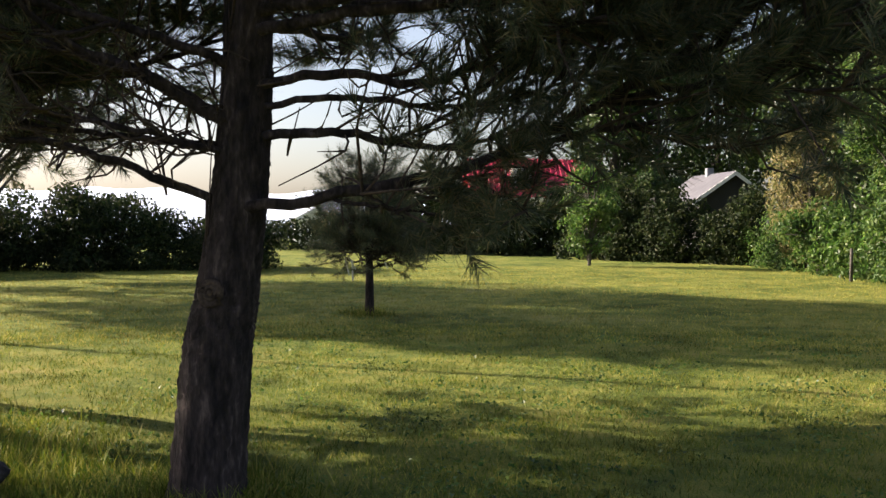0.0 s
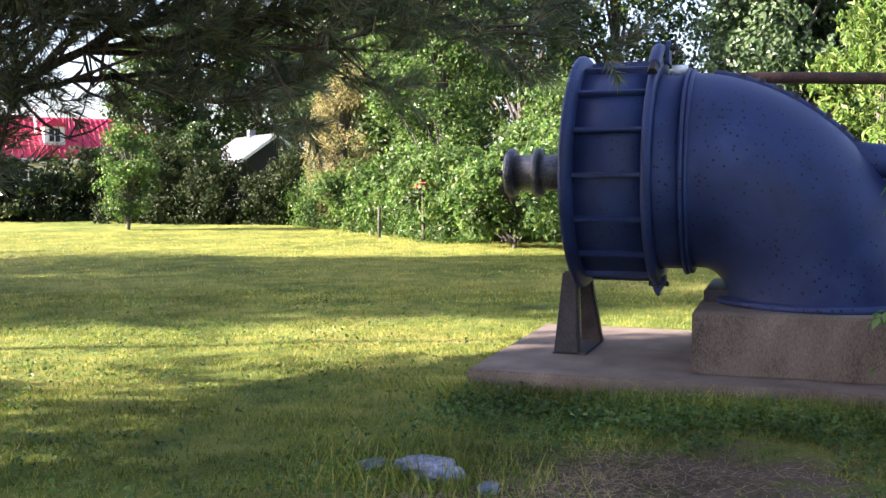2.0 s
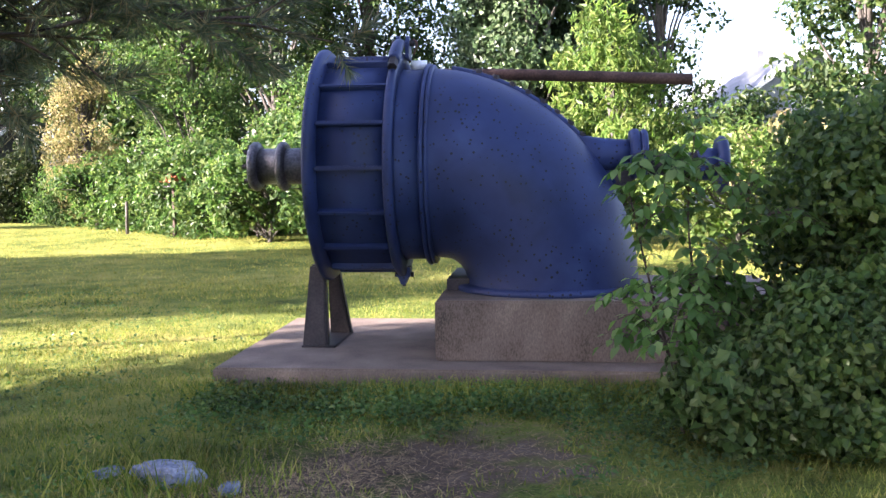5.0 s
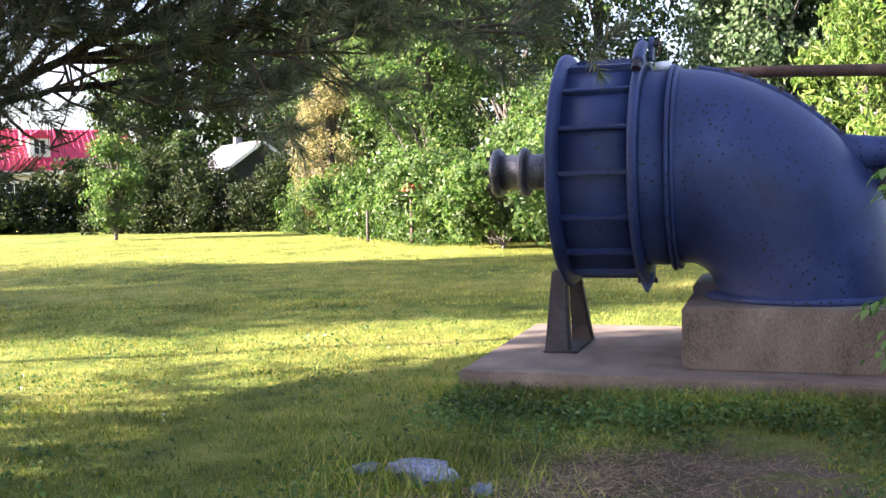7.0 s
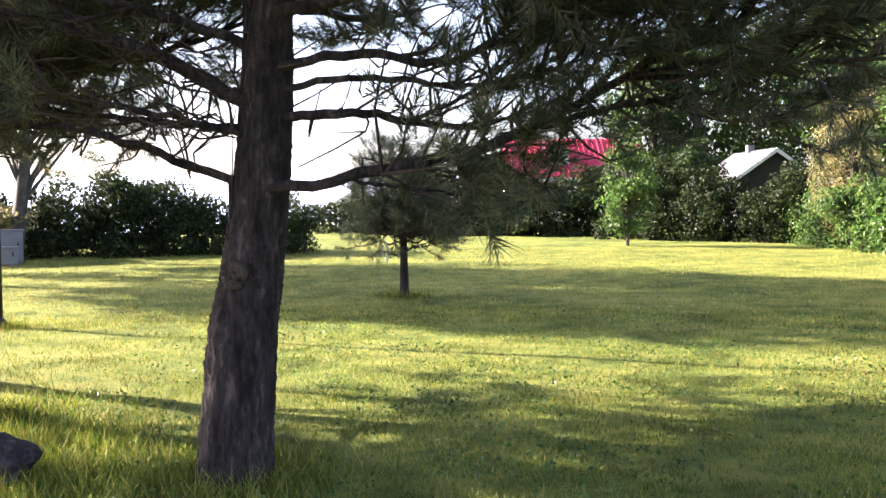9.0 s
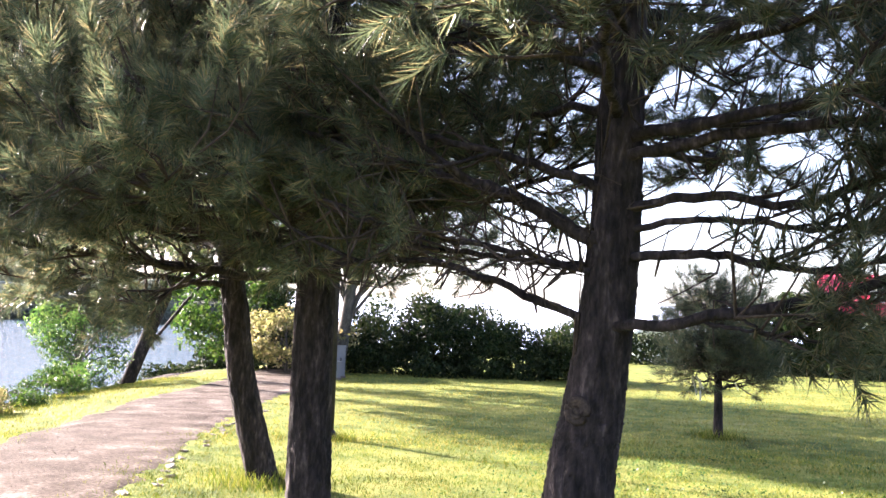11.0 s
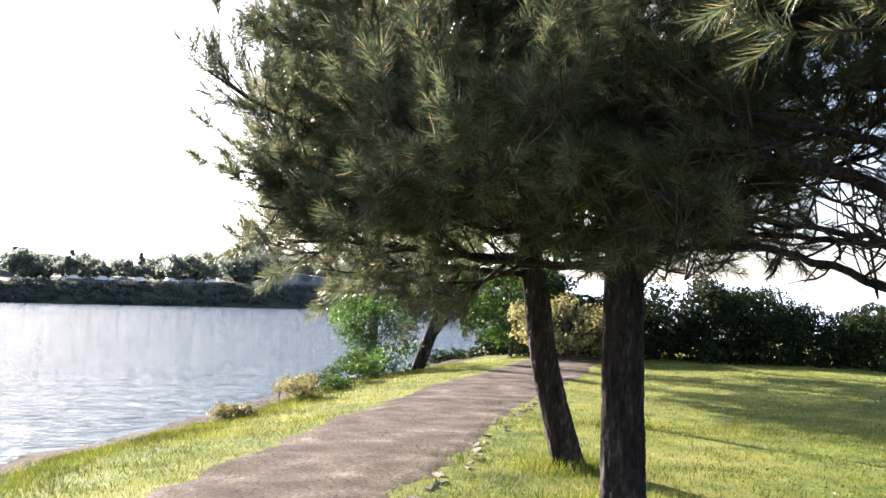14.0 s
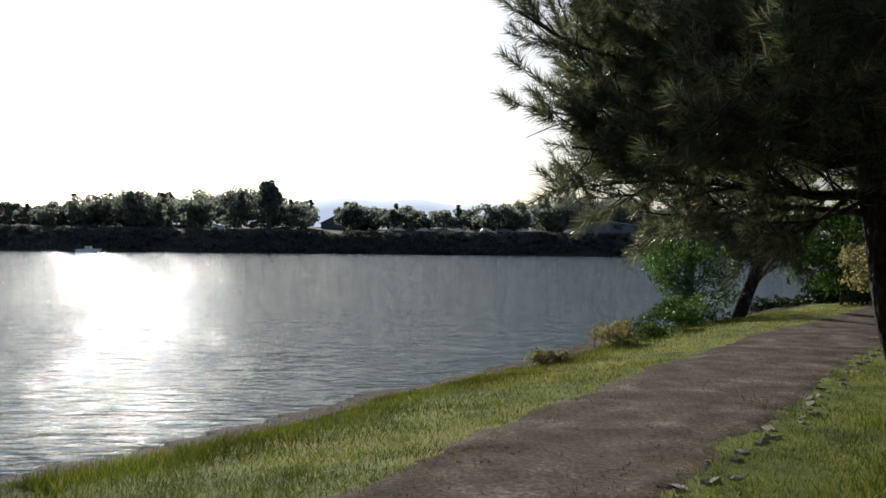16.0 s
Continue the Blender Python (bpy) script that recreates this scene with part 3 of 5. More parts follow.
    for k in range(8):
        ang = 2 * math.pi * k / 8
        b = bmesh.new()
        bmesh.ops.create_cone(b, cap_ends=True, segments=6, radius1=0.022, radius2=0.022, depth=0.05)
        bmesh.ops.transform(b, matrix=Matrix.Translation((-0.04, CB + 0.165 * math.cos(ang), CZ + 0.165 * math.sin(ang))) @ Matrix.Rotation(math.pi / 2, 4, "Y"), verts=b.verts)
        part("bolt", b, BLACKIRON, t)
    turned("bearing_tube", [(2.60, 0.02), (2.60, 0.18), (2.82, 0.14), (3.0, 0.122), (3.14, 0.118), (3.14, 0.02)], PAINT, t, seg=32, cz=1.72)
    turned("bearing_flange", ring(3.085, 3.165, 0.02, 0.205, 0.02), PAINT, t, seg=40, cz=1.72)
    turned("bearing_flange", ring(3.168, 3.225, 0.02, 0.20, 0.016), PAINT, t, seg=40, cz=1.72)
    turned("outer_shaft", [(3.2, 0.002), (3.2, 0.092), (3.80, 0.092), (3.80, 0.002)], BLACKIRON, t, seg=24, cz=1.64)
    turned("end_collar", [(3.62, 0.02), (3.62, 0.13), (3.80, 0.13), (3.80, 0.02)], PAINT, t, seg=32, cz=1.635)
    turned("end_flange", ring(3.77, 3.85, 0.02, 0.235, 0.025), PAINT, t, seg=40, cz=1.625)
    b = Bits()
    prism(b, [(2.80, 1.63), (3.14, 1.63), (3.14, 1.53), (3.05, 1.46), (2.93, 1.34), (2.80, 1.34)], CB - 0.03, CB + 0.03)
    part("bracket", b.mesh("bracket", BLACKIRON, False), None, t)
    # two-legged stand under the inlet
    for b0, b1, x0, x1, x2, x3 in ((0.93, 1.12, 0.455, 0.665, 0.485, 0.61), (1.58, 1.40, 0.55, 0.735, 0.57, 0.655)):
        bm = bmesh.new()
        lo = [bm.verts.new(p) for p in ((x0, b0 - 0.05, 0.19), (x1, b0 - 0.05, 0.19), (x1, b0 + 0.05, 0.19), (x0, b0 + 0.05, 0.19))]
        hi = [bm.verts.new(p) for p in ((x2, b1 - 0.05, 0.84), (x3, b1 - 0.05, 0.84), (x3, b1 + 0.05, 0.84), (x2, b1 + 0.05, 0.84))]
        bm.faces.new(lo[::-1])
        bm.faces.new(hi)
        for k in range(4):
            bm.faces.new((lo[k], lo[(k + 1) % 4], hi[(k + 1) % 4], hi[k]))
        bmesh.ops.bevel(bm, geom=bm.edges[:], offset=0.014, segments=2, affect="EDGES")
        part("stand_leg", bm, BLACKIRON, t, "pitted dark iron leg")
    part("stand_foot", box_bm(0.45, 0.86, 0.188, 0.73, 1.66, 0.208, 0.006), BLACKIRON, t)
    # the loose pipe that lies along the top, on the ring lug and the elbow
    b = Bits()
    tube(b, [(1.16, 1.62, 2.435), (2.2, 1.58, 2.405), (3.62, 1.52, 2.335)], [0.047, 0.047], 16)
    part("pipe", b.mesh("pipe", RUST), None, t, "rust-brown iron pipe")
    b = Bits()
    tube(b, [(1.33, 1.2, 2.455), (1.455, 1.2, 2.455)], [0.042, 0.042], 14)
    part("pipe_stub", b.mesh("pipe_stub", WHITE), None, t, "pale bare metal stub")


concrete_base()
turbine()

# ---- pines ----
def pine(name, trunk, radii, limbs, whorls, label, seed, top=True, needle_n=68, bark_seg=28, floor=None, rise_to=1.0):
    """trunk: points; limbs: (points, r0, bare share, tufts per metre); whorls: (z0, z1, step, reach at z0, reach at z1, limbs each)."""
    global rng
    rng = np.random.default_rng(seed)
    base = np.array(trunk[0], float)
    t = thing(name, Matrix.Translation(Vector(base)), label, "pine tree")
    wood, twigs, green = Bits(), Bits(), Bits()
    line = smooth_line(trunk, 60)
    n = len(line)
    r = np.interp(np.linspace(0, 1, n), np.linspace(0, 1, len(radii)), radii)
    # fissured bark: plates stand proud of furrows
    ang = np.linspace(0, 2 * np.pi, bark_seg * 2, endpoint=False)
    dense = smooth_line(trunk, 220)
    rd = np.interp(np.linspace(0, 1, 220), np.linspace(0, 1, len(radii)), radii)
    A, S = np.meshgrid(ang, np.linspace(0, 1, 220) * np.linalg.norm(line[-1] - line[0]))
    warp = 0.8 * np.sin(S * 5 + 2 * np.sin(A * 2 + seed)) + 0.4 * np.sin(S * 13 + A * 3)
    plates = np.abs(np.sin(A * 5.0 + warp)) * (0.75 + 0.25 * np.abs(np.sin(S * 7 + 2.5 * np.sin(A * 4 + seed))))
    crack = np.clip(np.abs(np.sin(S * 17 + 3 * np.sin(A * 3 + seed) + 1.5 * np.sin(A * 7))) * 4, 0, 1)
    rr = rd[:, None] * (0.90 + 0.13 * np.sqrt(plates) * (0.55 + 0.45 * crack) + 0.016 * rng.standard_normal(A.shape))
    rr *= 1 + 0.28 * np.exp(-S / 0.16) * (0.6 + 0.4 * np.sin(A * 5 + seed))
    v = dense[:, None] + rr[..., None] * np.stack([np.cos(A), np.sin(A), np.zeros_like(A)], -1)
    sg = len(ang)
    i, j = np.meshgrid(np.arange(219), np.arange(sg), indexing="ij")
    q = np.stack([i * sg + j, i * sg + (j + 1) % sg, (i + 1) * sg + (j + 1) % sg, (i + 1) * sg + j], -1).reshape(-1, 4)
    wood.add(v.reshape(-1, 3) - base, None, q)
    pos, way = [], []

    def foliage(ln, bare, per_m, r0):
        """Side twigs along a limb; brushes of needles along and at their tips."""
        k = len(ln)
        seglen = np.linalg.norm(np.diff(ln, axis=0), axis=1).sum()
        tan = unit(np.gradient(ln, axis=0))
        for _ in range(int(0.74 * per_m * seglen * (1 - bare) + 1)):
            s = bare + (1 - bare) * rng.random() ** 0.7
            i = min(int(s * (k - 1)), k - 2)
            p, d = ln[i], tan[i]
            side = unit(np.cross(d, [0, 0, 1.0])) * rng.choice([-1, 1])
            w = unit(d * (0.45 + 0.6 * rng.random()) + side * (0.25 + 0.8 * rng.random()) + np.array([0, 0, 0.12 + 0.55 * rng.standard_normal()]))
            tl = (0.25 + 0.55 * rng.random()) * (1.15 - 0.45 * s)
            e = p + w * tl + np.array([0, 0, 0.12 * tl])
            if floor and e[2] < floor(e[0]) - 0.03:
                continue
            tube(twigs, np.array([p, (p + e) / 2 + rng.standard_normal(3) * 0.03, e]) - base, [0.010, 0.004], 4, ends=False)
            # a brush along the twig, and a fan of rising shoots at its tip
            pos.append(p + (e - p) * 0.55)
            way.append(unit(w + 0.2 * rng.standard_normal(3)))
            for _ in range(3):
                pos.append(e + rng.standard_normal(3) * 0.02)
                way.append(unit(0.8 * w + 0.33 * rng.standard_normal(3) + np.array([0, 0, 0.42 * rise_to])))
        pos.append(ln[-1])
        way.append(tan[-1])

    def boughs(ln, bare, per_m, r0, count):
        """Lesser boughs that fork from a limb and carry most of the needles."""
        k = len(ln)
        tan = unit(np.gradient(ln, axis=0))
        for _ in range(count):
            s = bare + (0.95 - bare) * rng.random()
            i = min(int(s * (k - 1)), k - 2)
            side = unit(np.cross(tan[i], [0, 0, 1.0])) * rng.choice([-1, 1])
            w = unit(tan[i] * (0.7 + 0.4 * rng.random()) + side * (0.3 + 0.5 * rng.random()) + np.array([0, 0, 0.1 + 0.35 * rng.standard_normal()]))
            bl = 0.45 + 0.55 * rng.random()
            p = ln[i]
            if floor and (p + w * bl)[2] < floor((p + w * bl)[0]) + 0.05:
                continue
            bl_line = smooth_line([p, p + w * bl * 0.5 + [0, 0, -0.02], p + w * bl + [0, 0, 0.12 * bl]], 7)
            tube(wood, bl_line - base, [r0 * 0.45, r0 * 0.16], 5, 0.05, ends=False)
            foliage(bl_line, 0.25, per_m, r0 * 0.5)

    def bare_twigs(ln, count):
        """Dead, curling twigs on the inner limb."""
        k = len(ln)
        tan = unit(np.gradient(ln, axis=0))
        for _ in range(count):
            i = rng.integers(1, k - 1)
            p, d = ln[i], tan[i]
            w = unit(d * 0.5 + 0.8 * rng.standard_normal(3))
            tl = 0.15 + 0.5 * rng.random()
            c = p + w * tl * 0.5 + rng.standard_normal(3) * 0.06
            w[2] = abs(w[2]) * 0.6 if w[2] < -0.3 else w[2]
            e = p + w * tl + rng.standard_normal(3) * 0.10
            tube(twigs, smooth_line([p, c, e], 5) - base, [0.009, 0.003], 4, ends=False)
            if rng.random() < 0.5:
                f = c + unit(w + rng.standard_normal(3)) * tl * 0.5
                tube(twigs, smooth_line([c, (c + f) / 2 + rng.standard_normal(3) * 0.03, f], 4) - base, [0.006, 0.002], 4, ends=False)

    for pts, r0, bare, per_m, dead in limbs:
        ln = smooth_line(pts, 22)
        ln[1:-1] += 0.008 * rng.standard_normal((20, 3))
        tube(wood, ln - base, [r0 * 0.85, r0 * 0.65, r0 * 0.25], 8, 0.06)
        foliage(ln, bare, per_m * 0.7, r0)
        if r0 > 0.016:
            boughs(ln, bare, per_m * 0.75, r0, int(per_m * 0.3))
        bare_twigs(ln, dead)
    for z0, z1, step, l0, l1, each, bare, per_m, arcs in whorls:
        z = z0
        while z < z1:
            f = (z - z0) / max(z1 - z0, 1e-6)
            i = np.argmin(np.abs(line[:, 2] - z))
            turn = rng.random() * 360
            for k in range(each):
                az = turn + 360 * k / each + 18 * rng.standard_normal()
                if arcs and not any(lo <= (az % 360) <= hi for lo, hi in arcs):
                    continue
                reach = (l0 + (l1 - l0) * f) * (0.75 + 0.4 * rng.random())
                d = np.array([math.cos(radians(az)), math.sin(radians(az)), 0])
                o = line[i] + np.array([0, 0, 0.1 * rng.standard_normal()])
                rise = 0.10 + 0.30 * f + 0.08 * rng.standard_normal()
                pts = [o, o + d * reach * 0.4 + [0, 0, rise * reach * 0.30], o + d * reach * 0.75 + [0, 0, rise * reach * 0.62], o + d * reach + [0, 0, rise * reach * 1.05]]
                ln = smooth_line(pts, 14)
                ln[1:-1] += 0.02 * rng.standard_normal((12, 3))
                r0 = 0.016 + 0.011 * reach
                tube(wood, ln - base, [r0, r0 * 0.6, r0 * 0.25], 6, 0.05)
                foliage(ln, bare, per_m * 0.75, r0)
                if reach > 1.2:
                    boughs(ln, bare + 0.1, per_m * 0.75, r0, 3)
                bare_twigs(ln[:8], 4)
            z += step * (0.8 + 0.4 * rng.random())
    pos, way = np.array(pos), np.array(way)
    keep = pos[:, 2] > (floor(pos[:, 0]) if floor else 0)
    pos, way = pos[keep], way[keep]
    needles(green, pos - base, way, needle_n)
    part("trunk", wood.mesh("trunk", BARK), None, t, "fissured grey-brown bark")
    tagged(part("brushwood", twigs.mesh("brushwood", TWIG), None, t), kind="stuff")
    part("crown", green.mesh("crown", NEEDLE, False), None, t, "long dark green needles")
    return t


# the pine beside the camera: bare inner limbs on one side, heavy needled ones on the other
P1 = [(-1.33, 5.53, -0.05), (-1.27, 5.54, 0.82), (-1.21, 5.55, 1.21), (-1.145, 5.56, 1.78), (-1.11, 5.57, 2.3), (-1.10, 5.57, 2.8), (-1.06, 5.6, 4.2), (-1.0, 5.6, 7.5)]
first = pine("pine_tree", P1, [0.205, 0.195, 0.175, 0.155, 0.142, 0.135, 0.10, 0.03], [
    # towards the other pines
    ([(-1.22, 5.52, 1.68), (-1.7, 5.36, 1.88), (-2.1, 5.24, 2.0), (-2.6, 5.2, 1.98), (-3.0, 5.3, 1.95)], 0.030, 0.62, 4, 30),
    ([(-1.2, 5.5, 2.12), (-1.52, 5.42, 2.31), (-1.85, 5.32, 2.45), (-2.3, 5.2, 2.55), (-2.9, 5.1, 2.75)], 0.055, 0.5, 9, 34),
    ([(-1.2, 5.52, 2.0), (-1.7, 5.62, 2.05), (-2.3, 5.75, 2.12), (-2.9, 5.9, 2.25)], 0.028, 0.45, 8, 34),
    ([(-1.2, 5.5, 1.95), (-1.7, 5.2, 2.08), (-2.2, 4.95, 2.16), (-2.6, 4.8, 2.3)], 0.024, 0.5, 8, 30),
    ([(-1.2, 5.5, 2.45), (-1.7, 5.35, 2.62), (-2.3, 5.25, 2.75), (-3.0, 5.15, 2.9)], 0.035, 0.4, 10, 22),
    # across the lawn view
    ([(-1.05, 5.5, 2.33), (-0.55, 5.41, 2.39), (-0.12, 5.45, 2.35), (0.3, 5.4, 2.48), (0.8, 5.3, 2.62)], 0.036, 0.5, 17, 16),
    ([(-1.05, 5.5, 2.22), (-0.5, 5.5, 2.27), (0.0, 5.5, 2.22), (0.5, 5.4, 2.3)], 0.026, 0.55, 13, 10),
    ([(-1.05, 5.5, 2.05), (-0.55, 5.41, 2.07), (-0.12, 5.45, 2.0), (0.4, 5.42, 2.06)], 0.034, 0.45, 11, 14),
    ([(-1.08, 5.45, 1.66), (-0.62, 5.1, 1.71), (-0.05, 5.05, 1.83), (0.38, 5.04, 1.97), (0.8, 5.0, 2.2), (1.25, 4.9, 2.42), (1.75, 4.7, 2.62)], 0.040, 0.45, 20, 6),
    ([(0.35, 5.04, 1.96), (0.8, 4.98, 2.06), (1.2, 4.9, 2.12), (1.55, 4.8, 2.2)], 0.022, 0.3, 12, 8),
    ([(0.0, 5.05, 1.83), (0.2, 5.0, 1.77), (0.34, 4.95, 1.70), (0.42, 4.9, 1.62)], 0.014, 0.2, 34, 0),
    ([(-0.3, 5.06, 1.76), (-0.12, 5.0, 1.74), (0.02, 4.95, 1.68), (0.12, 4.9, 1.60)], 0.012, 0.2, 34, 0),
    ([(-0.5, 5.1, 1.74), (-0.4, 5.0, 1.72), (-0.28, 4.95, 1.66), (-0.2, 4.9, 1.60)], 0.012, 0.2, 30, 0),
    ([(-0.62, 5.1, 1.71), (-0.4, 5.05, 1.67), (-0.2, 5.0, 1.64), (-0.02, 4.98, 1.62)], 0.014, 0.3, 9, 0),
    ([(0.8, 5.0, 2.2), (1.3, 4.8, 2.28), (1.8, 4.6, 2.4), (2.3, 4.4, 2.5)], 0.024, 0.15, 18, 4),
    ([(-1.08, 5.5, 2.62), (-0.5, 5.3, 2.7), (0.2, 5.1, 2.72), (1.0, 4.9, 2.8), (1.7, 4.7, 2.85)], 0.045, 0.45, 24, 8),
], [(2.8, 8.5, 0.42, 2.4, 0.7, 6, 0.3, 14, ((0, 100), (275, 360))), (3.0, 8.5, 0.5, 2.1, 0.6, 5, 0.5, 8, ((100, 275),))], "tall pine with fissured bark and low needled limbs", 11, floor=lambda x: np.where(x > 0.5, 1.72, 1.42))

# a healed branch scar on its trunk, facing the open lawn
b = Bits()
kc, kn = Vector((-1.265 + 1.33, 5.365 - 5.53, 1.195 + 0.05)), Vector((-0.12, -0.99, 0.03)).normalized()
ka = kn.cross(Vector((0, 0, 1))).normalized()
kb = ka.cross(kn)
for rr, rad, out in ((0.055, 0.022, 0.0), (0.032, 0.014, 0.008)):
    loop = [kc + kn * out + (ka * math.cos(q_) + kb * 1.15 * math.sin(q_)) * rr for q_ in np.linspace(0, 2 * math.pi, 19)]
    tube(b, loop, [rad, rad], 8)
tube(b, [kc - kn * 0.02, kc + kn * 0.012], [0.03, 0.02], 10)
part("knot", b.mesh("knot", TWIG), None, first, "healed pale branch scar")

P2 = [(-3.73, 7.08, -0.05), (-3.74, 7.06, 0.9), (-3.74, 7.05, 1.84), (-3.73, 7.05, 2.75), (-3.7, 7.05, 5.5), (-3.7, 7.0, 10.5)]
pine("pine_tree", P2, [0.185, 0.165, 0.155, 0.14, 0.10, 0.03], [
    ([(-3.85, 7.0, 1.95), (-4.6, 6.5, 2.0), (-5.3, 5.95, 2.1), (-5.95, 5.5, 2.12)], 0.045, 0.25, 20, 10),
    ([(-3.85, 7.0, 2.2), (-4.7, 6.3, 2.4), (-5.4, 5.75, 2.45), (-5.85, 5.4, 2.55)], 0.05, 0.25, 21, 10),
    ([(-3.85, 7.0, 2.6), (-4.7, 6.3, 2.85), (-5.3, 5.8, 2.95), (-5.95, 5.35, 3.1)], 0.05, 0.25, 21, 8),
    ([(-3.85, 7.0, 3.0), (-4.7, 6.3, 3.4), (-5.3, 5.75, 3.5), (-6.0, 5.3, 3.75)], 0.05, 0.25, 21, 8),
    ([(-3.75, 6.95, 2.1), (-3.9, 6.1, 2.25), (-3.9, 5.3, 2.35), (-3.8, 4.7, 2.5)], 0.035, 0.3, 20, 12),
    ([(-3.65, 6.98, 2.3), (-3.2, 6.4, 2.45), (-2.8, 5.9, 2.55), (-2.5, 5.5, 2.7)], 0.03, 0.35, 18, 14),
], [(2.15, 10.2, 0.38, 2.25, 0.6, 5, 0.25, 10, None)], "dense pine with a straight dark trunk beside the path", 23)

P3 = [(-5.12, 8.88, -0.05), (-5.34, 8.72, 1.0), (-5.42, 8.66, 1.7), (-5.5, 8.6, 2.6), (-5.6, 8.7, 6.0), (-5.6, 8.8, 11.6)]
pine("pine_tree", P3, [0.165, 0.14, 0.13, 0.12, 0.08, 0.03], [
    ([(-5.5, 8.5, 2.1), (-6.2, 7.9, 2.15), (-6.7, 7.5, 2.15), (-7.0, 7.3, 2.15)], 0.04, 0.25, 16, 8),
    ([(-5.5, 8.5, 1.95), (-5.9, 7.8, 2.0), (-6.1, 7.3, 2.0), (-6.25, 6.9, 2.0)], 0.035, 0.3, 14, 8),
], [(2.25, 3.0, 0.33, 2.45, 2.3, 6, 0.25, 11, ((105, 360), (0, 45))), (3.1, 11.3, 0.36, 2.3, 0.5, 6, 0.25, 11, None)], "slim leaning pine beside the gravel path", 31)

# young pine on the lawn
YP = [(-1.21, 16.35, -0.05), (-1.22, 16.33, 0.95), (-1.25, 16.32, 1.6), (-1.3, 16.3, 2.35)]
yp = pine("young_pine", YP, [0.075, 0.06, 0.045, 0.015], [], [(0.95, 2.25, 0.17, 0.62, 0.25, 7, 0.1, 17, None)], "small staked pine with low drooping branches", 41, needle_n=40, bark_seg=10)
for x, y, z, ln in ((-0.42, -0.1, 1.0, 0.28), (-0.3, -0.12, 0.98, 0.34), (-0.36, -0.05, 1.02, 0.2), (0.22, -0.1, 0.98, 0.14)):
    s = rng.random() * 0.1
    b = Bits()
    prism(b, [(x, z), (x + 0.03, z), (x + 0.04 + s, z - ln), (x + 0.015 + s, z - ln)], y, y + 0.006)
    part("plastic_strip", b.mesh("plastic_strip", RIBBON, False), None, yp, "torn white plastic strip")

# ---- broadleaved trees, shrubs and hedges ----
def clumps(count, rx, ry, z0, z1, shape="egg"):
    """Clump centres inside a crown, thicker towards its skin."""
    out = []
    while len(out) < count:
        p = rng.uniform(-1, 1, 3)
        r = np.linalg.norm(p)
        if r > 1 or r < 0.35 + 0.3 * rng.random():
            continue
        u = (p[2] + 1) / 2
        k = 1.0
        if shape == "egg":
            k = 1.12 - 0.45 * u
        elif shape == "dome":
            k = 1.0
            u = u ** 0.8
        elif shape == "cone":
            k = 1.25 - 1.1 * u
        out.append((p[0] * rx * k, p[1] * ry * k, z0 + (z1 - z0) * u))
    return np.array(out)


def leaf_cloud(bits, centres, per, radius, size, slim, mid, droop=0.3, flat=0.7):
    c = np.repeat(centres, per, 0)
    d = unit(rng.standard_normal(c.shape))
    rr = radius * (0.55 + 0.5 * rng.random((len(c), 1)))
    off = d * rr * [1, 1, flat]
    out = unit(off) + 0.5 * unit(c - mid) + [0, 0, 0.35]
    leaves(bits, c + off, out, size, slim, droop)


def broad_tree(name, x, y, h, r, label, mat=None, seed=1, clear=0.25, count=60, per=110, cr=0.6, size=0.16, slim=0.6, trunk_r=0.14, shape="egg", category="tree", group="", lean=(0, 0), bark=None, droop=0.3, ry=None, bow=(0.3, 0.6)):
    global rng
    rng = np.random.default_rng(seed)
    t = thing(name, Matrix.Translation((x, y, float(height(x, y)))), label, category, group)
    wood, green = Bits(), Bits()
    lx, ly = lean
    top = np.array([lx, ly, h * 0.86])
    trunk = smooth_line([(0, 0, -0.1), (lx * bow[0] + 0.06, ly * bow[0], h * 0.3), (lx * bow[1] - 0.05, ly * bow[1] + 0.05, h * 0.58), tuple(top)], 18)
    tube(wood, trunk, [trunk_r * 1.25, trunk_r, trunk_r * 0.7, trunk_r * 0.2], 10, 0.04)
    cs = clumps(count, r, ry or r, h * clear, h * 0.97, shape) + np.array([lx * 0.7, ly * 0.7, 0])
    for c in cs[:: max(1, len(cs) // 26)]:
        i = int(np.clip((c[2] / h - 0.22) * 16, 1, 15))
        o = trunk[i]
        m = (o + c) / 2 + np.array([0, 0, 0.12 * h * 0.3]) + 0.08 * rng.standard_normal(3)
        tube(wood, smooth_line([o, m, c], 7), [trunk_r * 0.38, 0.012], 5, 0.03, ends=False)
    leaf_cloud(green, cs, per, cr, size, slim, np.array([lx * .7, ly * .7, h * 0.55]), droop)
    part("trunk", wood.mesh("trunk", bark or GREYBARK), None, t)
    part("crown", green.mesh("crown", mat or LEAF, False), None, t)
    return t


